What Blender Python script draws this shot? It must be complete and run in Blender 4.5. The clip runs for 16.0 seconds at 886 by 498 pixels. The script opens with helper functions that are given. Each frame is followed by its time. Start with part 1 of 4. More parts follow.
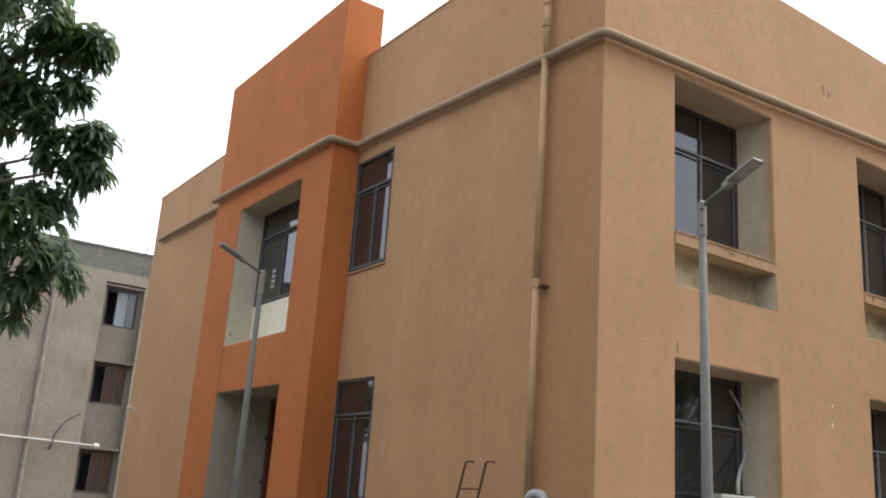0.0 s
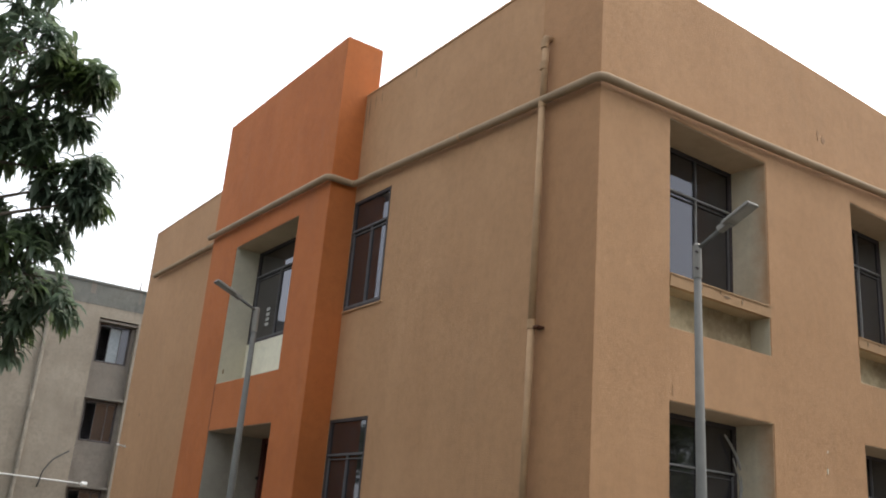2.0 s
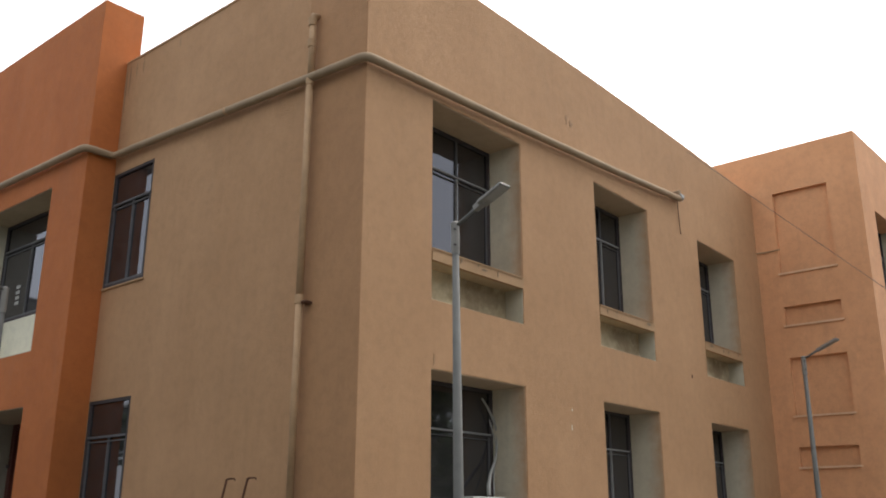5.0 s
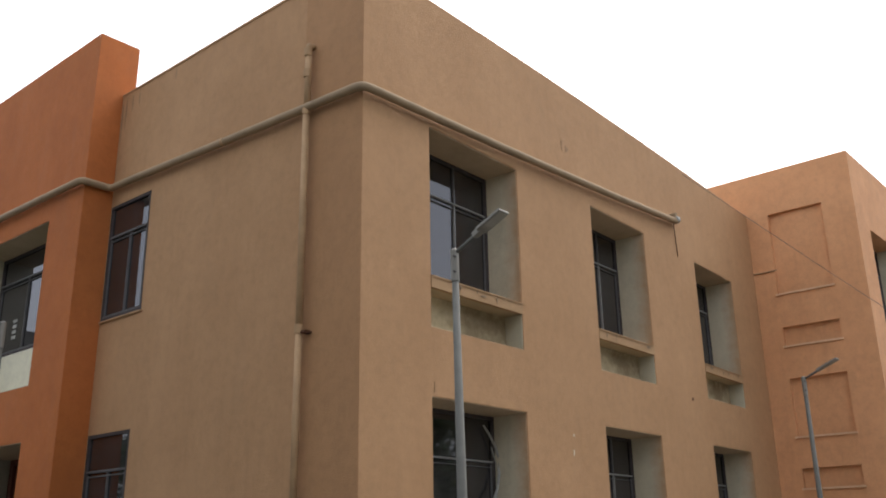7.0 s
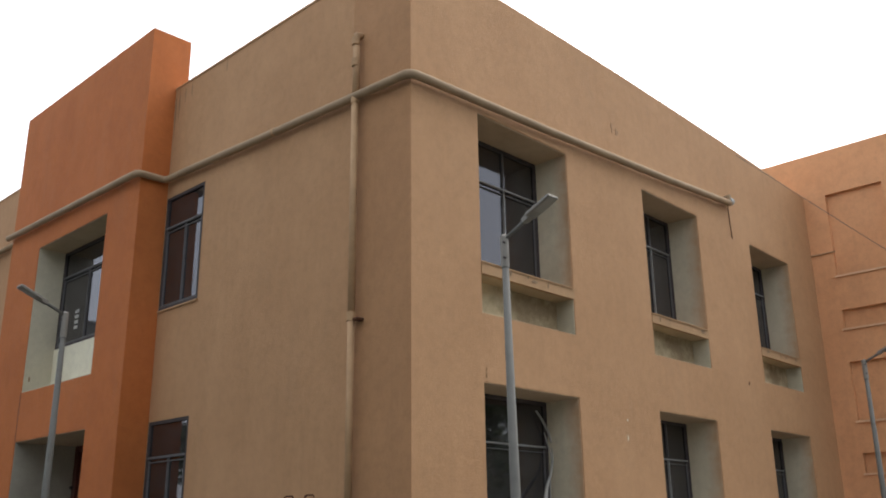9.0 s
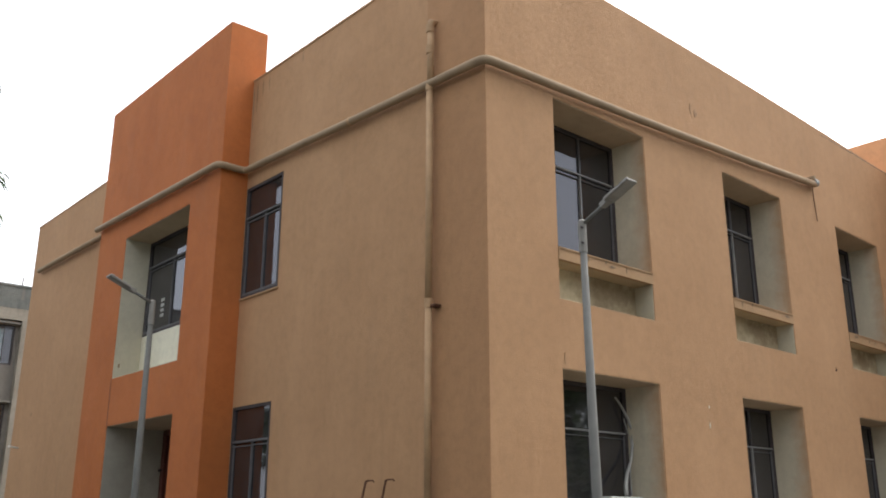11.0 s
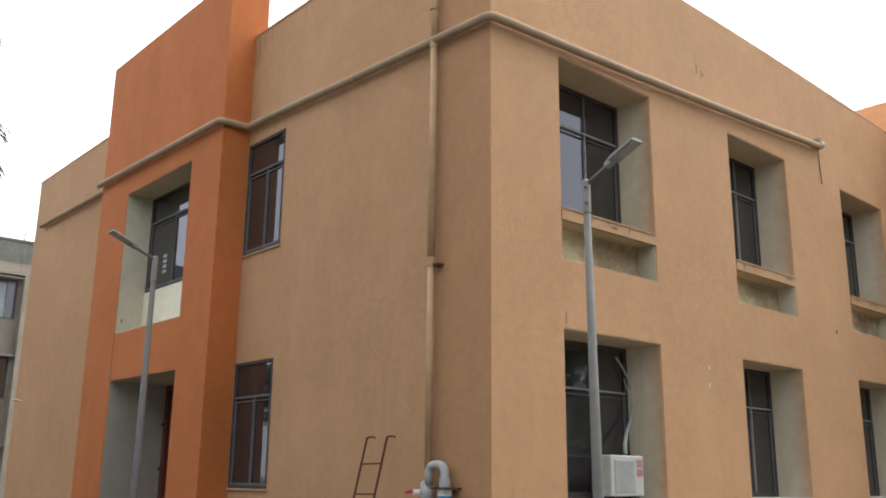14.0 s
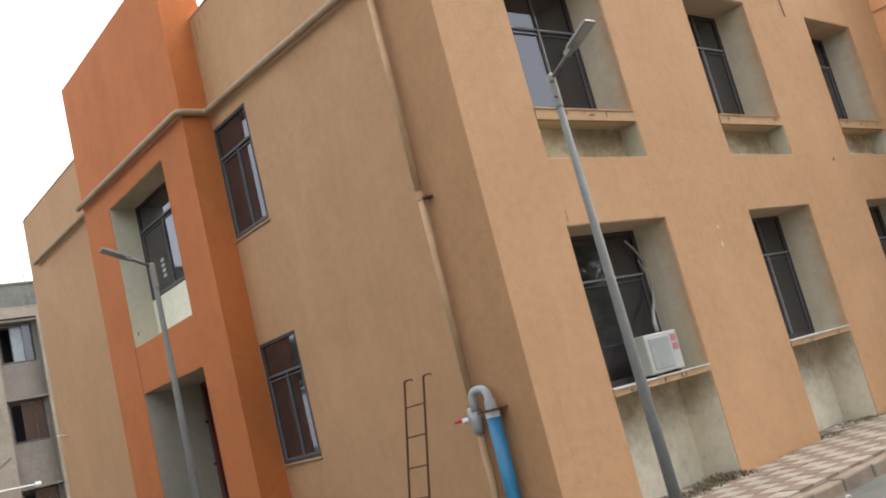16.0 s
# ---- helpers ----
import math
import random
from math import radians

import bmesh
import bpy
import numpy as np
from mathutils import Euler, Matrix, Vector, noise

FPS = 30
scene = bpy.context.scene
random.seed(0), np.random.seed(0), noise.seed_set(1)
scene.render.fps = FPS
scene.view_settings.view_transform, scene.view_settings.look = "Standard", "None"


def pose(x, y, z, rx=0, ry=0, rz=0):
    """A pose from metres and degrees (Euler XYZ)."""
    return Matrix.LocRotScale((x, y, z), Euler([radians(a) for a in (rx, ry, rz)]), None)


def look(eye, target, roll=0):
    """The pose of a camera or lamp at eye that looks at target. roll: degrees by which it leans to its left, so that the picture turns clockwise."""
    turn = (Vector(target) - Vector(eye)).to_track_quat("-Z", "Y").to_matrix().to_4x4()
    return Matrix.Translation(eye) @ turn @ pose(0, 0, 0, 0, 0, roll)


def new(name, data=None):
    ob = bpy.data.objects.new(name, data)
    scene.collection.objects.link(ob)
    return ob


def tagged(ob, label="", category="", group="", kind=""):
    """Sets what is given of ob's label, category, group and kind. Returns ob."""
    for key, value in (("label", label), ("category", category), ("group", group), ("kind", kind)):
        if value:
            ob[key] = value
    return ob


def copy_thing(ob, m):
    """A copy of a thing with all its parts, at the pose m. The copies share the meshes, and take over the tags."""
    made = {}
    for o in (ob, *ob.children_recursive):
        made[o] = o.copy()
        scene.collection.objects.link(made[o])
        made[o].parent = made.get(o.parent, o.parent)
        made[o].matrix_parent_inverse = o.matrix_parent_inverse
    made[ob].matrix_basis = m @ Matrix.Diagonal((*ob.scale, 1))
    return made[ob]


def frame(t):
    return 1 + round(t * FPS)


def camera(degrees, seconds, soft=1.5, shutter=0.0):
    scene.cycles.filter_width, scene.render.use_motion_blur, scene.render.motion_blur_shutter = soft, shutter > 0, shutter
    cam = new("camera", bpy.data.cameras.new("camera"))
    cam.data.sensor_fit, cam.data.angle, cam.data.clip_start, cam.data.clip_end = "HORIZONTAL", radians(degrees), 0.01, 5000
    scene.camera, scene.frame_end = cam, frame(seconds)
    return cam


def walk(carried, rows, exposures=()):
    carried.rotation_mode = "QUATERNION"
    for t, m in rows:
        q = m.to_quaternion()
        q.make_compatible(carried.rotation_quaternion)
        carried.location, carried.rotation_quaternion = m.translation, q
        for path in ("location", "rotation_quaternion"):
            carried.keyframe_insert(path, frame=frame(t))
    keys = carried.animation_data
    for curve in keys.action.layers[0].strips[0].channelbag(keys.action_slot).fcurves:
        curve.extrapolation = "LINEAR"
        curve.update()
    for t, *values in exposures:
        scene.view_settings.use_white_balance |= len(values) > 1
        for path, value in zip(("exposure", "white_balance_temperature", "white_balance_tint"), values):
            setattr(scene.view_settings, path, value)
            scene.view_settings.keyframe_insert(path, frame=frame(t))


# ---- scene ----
cam = camera(51.7, 16.0, soft=1.9)
PATH = [
    (0, (-6.322, -6.538, 1.068), (-5.245, -4.939, 1.598), 4),
    (0.5, (-6.325, -6.519, 1.049), (-5.26, -4.916, 1.595), 3.86),
    (1, (-6.344, -6.545, 1.05), (-5.295, -4.937, 1.612), 3.97),
    (1.5, (-6.342, -6.539, 1.048), (-5.292, -4.941, 1.634), 4.27),
    (2, (-6.331, -6.537, 1.052), (-5.264, -4.961, 1.668), 4.73),
    (2.5, (-6.398, -6.571, 1.052), (-5.293, -5.026, 1.679), 4.67),
    (3, (-6.324, -6.562, 1.063), (-5.134, -5.072, 1.666), 4.04),
    (3.5, (-6.431, -6.64, 1.061), (-5.129, -5.244, 1.658), 2.88),
    (4, (-6.433, -6.742, 1.032), (-5.007, -5.453, 1.585), 1.64),
    (6.5, (-6.466, -6.731, 1.062), (-5.022, -5.497, 1.689), -1.06),
    (7, (-6.471, -6.714, 1.062), (-5.03, -5.477, 1.69), -0.96),
    (7.5, (-6.472, -6.712, 1.06), (-5.035, -5.47, 1.683), -0.92),
    (8, (-6.46, -6.761, 1.061), (-5.031, -5.506, 1.68), -0.81),
    (8.5, (-6.461, -6.732, 1.058), (-5.053, -5.45, 1.668), -0.79),
    (9, (-6.473, -6.738, 1.062), (-5.102, -5.412, 1.662), -0.74),
    (9.5, (-6.503, -6.716, 1.056), (-5.179, -5.338, 1.647), -0.78),
    (10, (-6.502, -6.718, 1.057), (-5.213, -5.304, 1.641), -0.8),
    (12.5, (-6.494, -6.702, 1.056), (-5.247, -5.233, 1.594), 0.87),
    (13, (-6.498, -6.695, 1.054), (-5.245, -5.222, 1.566), 0.84),
    (13.5, (-6.478, -6.696, 1.059), (-5.212, -5.228, 1.55), 0.81),
    (14, (-6.493, -6.695, 1.061), (-5.22, -5.232, 1.548), 0.62),
    (14.5, (-6.497, -6.692, 1.059), (-5.208, -5.237, 1.528), -1.93),
    (15, (-6.451, -6.664, 1.07), (-5.138, -5.219, 1.502), -8.62),
    (15.5, (-6.416, -6.676, 1.052), (-5.117, -5.211, 1.463), -16.93),
    (16, (-6.404, -6.658, 1.059), (-5.122, -5.162, 1.401), -14.3),
]
walk(cam, [(t, look(e, g, r)) for t, e, g, r in PATH], [(0.0, 0.48), (1.0, 0.36), (2.4, 0.14), (3.0, 0.02), (3.5, 0.09), (4.2, 0.14), (7.0, 0.06), (8.5, 0.10), (10.0, 0.25), (13.0, 0.46), (14.5, 0.66), (16.0, 0.82)])

# ---- world and light: bright overcast haze ----
world = bpy.data.worlds.new("overcast")
scene.world = world
world.use_nodes = True
wn = world.node_tree.nodes
wl = world.node_tree.links
wn.clear()
sky = wn.new("ShaderNodeTexSky")
sky.sky_type = "NISHITA"
sky.sun_disc = False
sky.sun_elevation = radians(52)
sky.sun_rotation = radians(68)
sky.dust_density = 8.0
bg_sky = wn.new("ShaderNodeBackground")
bg_sky.inputs["Strength"].default_value = 0.10
bg_cloud = wn.new("ShaderNodeBackground")
bg_cloud.inputs["Color"].default_value = (0.975, 0.99, 1.01, 1)
bg_cloud.inputs["Strength"].default_value = 0.95
add = wn.new("ShaderNodeAddShader")
wout = wn.new("ShaderNodeOutputWorld")
wl.new(sky.outputs[0], bg_sky.inputs["Color"])
wl.new(bg_sky.outputs[0], add.inputs[0])
wl.new(bg_cloud.outputs[0], add.inputs[1])
wl.new(add.outputs[0], wout.inputs["Surface"])
sun = new("sun", bpy.data.lights.new("sun", "SUN"))
sun.data.energy = 1.4
sun.data.angle = radians(40)
sun.data.color = (1.0, 0.965, 0.93)
sun.matrix_world = look((15, -9, 26), (0, 0, 0))


# ---- materials ----
def mat_base(name, rough=0.8, metal=0.0):
    m = bpy.data.materials.new(name)
    m.use_nodes = True
    b = m.node_tree.nodes["Principled BSDF"]
    b.inputs["Roughness"].default_value = rough
    b.inputs["Metallic"].default_value = metal
    return m, m.node_tree.nodes, m.node_tree.links, b


def noise_tex(nodes, links, coord, scale, detail=5, stretch=None, rough=0.6):
    n = nodes.new("ShaderNodeTexNoise")
    n.inputs["Scale"].default_value = scale
    n.inputs["Detail"].default_value = detail
    n.inputs["Roughness"].default_value = rough
    if stretch:
        mp = nodes.new("ShaderNodeMapping")
        mp.inputs["Scale"].default_value = stretch
        links.new(coord, mp.inputs["Vector"])
        coord = mp.outputs[0]
    links.new(coord, n.inputs["Vector"])
    return n.outputs["Fac"]


def ramp(nodes, links, fac, lo, hi, a=0.0, b=1.0):
    r = nodes.new("ShaderNodeMapRange")
    r.inputs[1].default_value, r.inputs[2].default_value = lo, hi
    r.inputs[3].default_value, r.inputs[4].default_value = a, b
    links.new(fac, r.inputs[0])
    return r.outputs[0]


def mixc(nodes, links, fac, a, b, mode="MIX"):
    x = nodes.new("ShaderNodeMix")
    x.data_type = "RGBA"
    x.blend_type = mode
    if hasattr(fac, "links") or hasattr(fac, "is_linked"):
        links.new(fac, x.inputs[0])
    else:
        x.inputs[0].default_value = fac
    for v, s in ((a, x.inputs[6]), (b, x.inputs[7])):
        if isinstance(v, tuple):
            s.default_value = (*v, 1)
        else:
            links.new(v, s)
    return x.outputs[2]


def coords(nodes):
    g = nodes.new("ShaderNodeNewGeometry")
    return g.outputs["Position"]


def niche_shade_stain(n, l, c, p, u, v, ru, rv, amount, colour):
    """A smoky ragged-edged patch that paints niche shade, part stain, at the share (u, v) of the panel's width and
    height.
    """
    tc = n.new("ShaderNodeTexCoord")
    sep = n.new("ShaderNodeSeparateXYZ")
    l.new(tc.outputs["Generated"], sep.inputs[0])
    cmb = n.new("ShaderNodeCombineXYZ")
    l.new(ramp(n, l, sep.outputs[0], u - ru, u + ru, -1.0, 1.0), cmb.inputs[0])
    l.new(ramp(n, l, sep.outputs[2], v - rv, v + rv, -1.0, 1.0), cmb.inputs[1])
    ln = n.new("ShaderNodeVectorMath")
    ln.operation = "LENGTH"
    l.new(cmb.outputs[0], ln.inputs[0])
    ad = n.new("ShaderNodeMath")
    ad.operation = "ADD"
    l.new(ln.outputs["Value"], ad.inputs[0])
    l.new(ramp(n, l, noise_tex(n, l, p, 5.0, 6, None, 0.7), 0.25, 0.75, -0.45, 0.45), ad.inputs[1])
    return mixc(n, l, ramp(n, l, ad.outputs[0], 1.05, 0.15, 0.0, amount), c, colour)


def plaster(name, col, alt, dirt=(0.25, 0.19, 0.13), dirt_amount=0.16, bump=0.5, rough=0.85, blotch=0.36, shade_patch=None, overspray=None):
    """Painted cement plaster: cloudy coat, fine grain, thin run marks."""
    m, n, l, b = mat_base(name, rough)
    p = coords(n)
    c = mixc(n, l, ramp(n, l, noise_tex(n, l, p, 0.7, 6), 0.35, 0.65), col, alt)
    g = noise_tex(n, l, p, 42, 4)
    c = mixc(n, l, ramp(n, l, g, 0.3, 0.7, 0.0, 0.16), c, tuple(v * 0.72 for v in col))
    mott = noise_tex(n, l, p, 7.5, 6, None, 0.7)
    c = mixc(n, l, ramp(n, l, mott, 0.44, 0.64, 0.0, blotch), c, tuple(v * 0.7 for v in col))
    run = noise_tex(n, l, p, 1.0, 3, (1.6, 1.6, 0.5), 0.6)
    c = mixc(n, l, ramp(n, l, run, 0.58, 0.85, 0.0, dirt_amount), c, dirt)
    spots = noise_tex(n, l, p, 3.1, 3)
    c = mixc(n, l, ramp(n, l, spots, 0.70, 0.74, 0.0, 0.22), c, tuple(min(1, v * 1.25) for v in col))
    drip = noise_tex(n, l, p, 1.0, 4, (5.5, 5.5, 0.35), 0.65)
    c = mixc(n, l, ramp(n, l, drip, 0.56, 0.78, 0.0, 0.30), c, tuple(v * 0.72 for v in alt))
    dust = noise_tex(n, l, p, 0.45, 4, None, 0.65)
    c = mixc(n, l, ramp(n, l, dust, 0.48, 0.70, 0.0, 0.35), c, tuple(min(1, v * 1.18 + 0.02) for v in col))
    trowel = noise_tex(n, l, p, 2.6, 7, (1.0, 1.0, 0.7), 0.72)
    c = mixc(n, l, ramp(n, l, trowel, 0.50, 0.68, 0.0, 0.17), c, tuple(v * 0.76 for v in alt))
    c = mixc(n, l, ramp(n, l, trowel, 0.46, 0.34, 0.0, 0.18), c, tuple(min(1, v * 1.16 + 0.015) for v in col))
    if overspray:
        tc = n.new("ShaderNodeTexCoord")
        sep = n.new("ShaderNodeSeparateXYZ")
        l.new(tc.outputs["Generated"], sep.inputs[0])
        ad = n.new("ShaderNodeMath")
        ad.operation = "ADD"
        l.new(sep.outputs[1], ad.inputs[0])
        l.new(ramp(n, l, noise_tex(n, l, p, 6.0, 5), 0.3, 0.7, -0.09, 0.09), ad.inputs[1])
        c = mixc(n, l, ramp(n, l, ad.outputs[0], 0.0, 0.42, 0.8, 0.0), c, overspray)
    if shade_patch:
        c = niche_shade_stain(n, l, c, p, *shade_patch)
    pits = noise_tex(n, l, p, 26, 2)
    c = mixc(n, l, ramp(n, l, pits, 0.62, 0.72, 0.0, 0.35), c, tuple(v * 0.70 for v in col))
    l.new(c, b.inputs["Base Color"])
    bp = n.new("ShaderNodeBump")
    bp.inputs["Strength"].default_value = bump
    bp.inputs["Distance"].default_value = 0.02
    hgt = n.new("ShaderNodeMath")
    hgt.operation = "ADD"
    l.new(noise_tex(n, l, p, 75, 3), hgt.inputs[0])
    l.new(ramp(n, l, noise_tex(n, l, p, 3.4, 4), 0.0, 1.0, 0.0, 1.3), hgt.inputs[1])
    l.new(hgt.outputs[0], bp.inputs["Height"])
    l.new(bp.outputs[0], b.inputs["Normal"])
    return m


def simple(name, col, rough=0.6, metal=0.0, vary=0.25, scale=9.0, alt=None, bump=0.1, grain=60):
    m, n, l, b = mat_base(name, rough, metal)
    p = coords(n)
    alt = alt or tuple(v * (1 - vary) for v in col)
    c = mixc(n, l, ramp(n, l, noise_tex(n, l, p, scale, 5), 0.35, 0.7), col, alt)
    c = mixc(n, l, ramp(n, l, noise_tex(n, l, p, grain, 3), 0.4, 0.7, 0, 0.3), c, tuple(v * 0.75 for v in col))
    l.new(c, b.inputs["Base Color"])
    if bump:
        bp = n.new("ShaderNodeBump")
        bp.inputs["Strength"].default_value = bump
        bp.inputs["Distance"].default_value = 0.005
        l.new(noise_tex(n, l, p, grain, 4), bp.inputs["Height"])
        l.new(bp.outputs[0], b.inputs["Normal"])
    return m


M_BEIGE = plaster("beige_paint", (0.492, 0.281, 0.141), (0.457, 0.255, 0.124))
# corner strip, slightly darker and more orange than the beige wall
M_CORNER = plaster("ochre_corner_strip", (0.445, 0.238, 0.112), (0.405, 0.212, 0.099))
M_ORANGE = plaster("orange_paint", (0.50, 0.150, 0.034), (0.45, 0.132, 0.030))
M_WING = plaster("apricot_paint", (0.74, 0.375, 0.185), (0.68, 0.335, 0.16))
# lighter copy of the wing paint, for light caught on the ledges
M_WINGLEDGE = plaster("lit_apricot_ledge", (0.80, 0.52, 0.32), (0.74, 0.46, 0.27))
M_PALE = plaster("pale_green_white", (0.62, 0.57, 0.44), (0.55, 0.50, 0.375), (0.30, 0.26, 0.16), 0.35)
M_REVEAL = plaster("pale_reveal_with_beige_edge", (0.66, 0.59, 0.445), (0.58, 0.51, 0.375), (0.30, 0.25, 0.15), 0.35, overspray=(0.47, 0.27, 0.138))
# the sill's shade is painted along the top of the lower niche backs
M_NICHE = plaster("weathered_niche_sill_shade", (0.80, 0.73, 0.58), (0.69, 0.62, 0.47), (0.24, 0.19, 0.10), 0.5, shade_patch=(0.45, 1.0, 0.9, 0.45, 0.75, (0.27, 0.205, 0.115)))
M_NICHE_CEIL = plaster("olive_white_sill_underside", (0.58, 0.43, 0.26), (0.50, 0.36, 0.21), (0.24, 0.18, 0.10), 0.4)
# dark patch: recess shade painted near the right inner corner, mixed with stain
M_NICHE_UP = plaster("olive_beige_niche", (0.76, 0.645, 0.43), (0.64, 0.53, 0.34), (0.17, 0.12, 0.07), 0.8, blotch=0.6, shade_patch=(0.70, 0.60, 0.55, 1.0, 0.85, (0.22, 0.15, 0.08)))
# undersides of the upper sills, a darker tan than the niche backs
M_UNDER = plaster("tan_sill_underside", (0.60, 0.46, 0.29), (0.50, 0.375, 0.23), (0.22, 0.16, 0.09), 0.5)
# grey plaster, partly darkened to paint in the dimness of the entrance recess
M_ENTRY = plaster("shaded_grey_entrance", (0.42, 0.39, 0.32), (0.36, 0.33, 0.265), (0.20, 0.17, 0.12), 0.4)
M_SOFFIT = plaster("soffit_paint", (0.50, 0.38, 0.25), (0.45, 0.34, 0.22))
M_CREAM = plaster("cream_panel", (0.80, 0.76, 0.60), (0.76, 0.72, 0.56), dirt_amount=0.1)
M_STAIN = plaster("scuffed_plaster", (0.36, 0.21, 0.115), (0.33, 0.19, 0.10))
M_MOSS = plaster("dark_moss", (0.30, 0.205, 0.12), (0.22, 0.15, 0.09))
M_STREAK = plaster("rain_streak", (0.33, 0.20, 0.11), (0.28, 0.175, 0.10), dirt_amount=0.5)
M_SILL = plaster("sill_paint", (0.47, 0.29, 0.152), (0.42, 0.255, 0.13), (0.14, 0.11, 0.08), 0.6)
M_SILLTOP = plaster("white_sill_stone", (0.56, 0.53, 0.47), (0.50, 0.46, 0.39), dirt_amount=0.3)
M_CONC = plaster("old_concrete", (0.35, 0.305, 0.24), (0.25, 0.215, 0.168), (0.11, 0.095, 0.075), 0.8, 0.8, blotch=0.8)
M_CONC_DARK = plaster("stained_concrete", (0.24, 0.215, 0.18), (0.18, 0.16, 0.135), (0.09, 0.085, 0.08), 0.7, 0.8, blotch=0.7)
M_PARAPET_OLD = plaster("mossy_parapet", (0.20, 0.20, 0.175), (0.11, 0.12, 0.11), (0.05, 0.055, 0.055), 0.9, 0.8, blotch=0.9)
M_DRAIN = simple("limewashed_iron", (0.34, 0.305, 0.245), 0.8, vary=0.45, scale=3)
M_ROOF = simple("roof_screed", (0.35, 0.33, 0.30), 0.9)
M_PIPE = simple("painted_pipe", (0.49, 0.31, 0.168), 0.8, vary=0.25, scale=4)
M_PIPE_TOP = simple("dusty_band_pipe", (0.37, 0.262, 0.16), 0.8, vary=0.22, scale=3)
M_GREYPVC = simple("grey_pvc", (0.40, 0.405, 0.405), 0.55, vary=0.15)
M_BLUE = simple("blue_pipe", (0.016, 0.15, 0.29), 0.5, vary=0.25, scale=6, alt=(0.03, 0.19, 0.33))
M_WHITE = simple("white_plastic", (0.75, 0.75, 0.72), 0.45, vary=0.1)
M_WRAP = simple("dusty_hose_wrap", (0.42, 0.41, 0.38), 0.7, vary=0.3)
M_RED = simple("red_plastic", (0.50, 0.035, 0.03), 0.4, vary=0.2)
M_STICKER = simple("red_sticker", (0.42, 0.17, 0.18), 0.5, vary=0.2)
M_RUST = simple("rusty_steel", (0.125, 0.050, 0.026), 0.85, 0.2, vary=0.45, scale=22, bump=0.4)
M_GALV = simple("galvanised_steel", (0.150, 0.148, 0.135), 0.75, 0.0, vary=0.22, scale=6)
M_LAMPBOX = simple("grey_lamp_housing", (0.25, 0.235, 0.21), 0.6, 0.0, vary=0.15)
M_LED = simple("led_lens", (0.34, 0.33, 0.30), 0.25, vary=0.1)
M_ALU = simple("aluminium_frame", (0.145, 0.14, 0.142), 0.8, 0.0, vary=0.2)
M_BAR = simple("dusty_transom_bar", (0.27, 0.265, 0.26), 0.7, vary=0.2)
M_DARKFRAME = simple("dark_frame", (0.085, 0.072, 0.072), 0.9, 0.0, vary=0.3)
for fm in (M_ALU, M_DARKFRAME):
    fm.node_tree.nodes["Principled BSDF"].inputs["Specular IOR Level"].default_value = 0.12
M_DOOR = simple("brown_door_paint", (0.13, 0.035, 0.025), 0.45, vary=0.3)
M_AC = simple("ac_casing", (0.43, 0.43, 0.40), 0.45, vary=0.08)
M_ACGRILL = simple("ac_grille", (0.36, 0.37, 0.355), 0.5, vary=0.15)
M_INSIDE = simple("dim_room_wall", (0.24, 0.23, 0.24), 0.9)
M_ROADS = plaster("grey_road", (0.112, 0.113, 0.10), (0.08, 0.082, 0.072), (0.10, 0.095, 0.09), 0.5, 0.6)
M_KERB = plaster("kerb_concrete", (0.27, 0.21, 0.15), (0.14, 0.105, 0.08), (0.12, 0.10, 0.08), 0.7, 0.5)
M_TILE_L = simple("cream_paver", (0.33, 0.285, 0.225), 0.8, vary=0.25, scale=5)
M_TILE_D = simple("brown_paver", (0.19, 0.135, 0.10), 0.8, vary=0.3, scale=5)
M_BARK = simple("grey_brown_bark", (0.13, 0.105, 0.08), 0.9, vary=0.4, scale=14, bump=0.6)
M_GRASS = simple("dry_weeds", (0.21, 0.175, 0.11), 0.9, vary=0.5, scale=30, bump=0)
M_WIRE = simple("dark_wire", (0.12, 0.10, 0.09), 0.6)
M_CURTAIN = simple("grey_blue_board", (0.30, 0.34, 0.36), 0.8)
M_DEBRIS = simple("rubble", (0.5, 0.46, 0.38), 0.9)


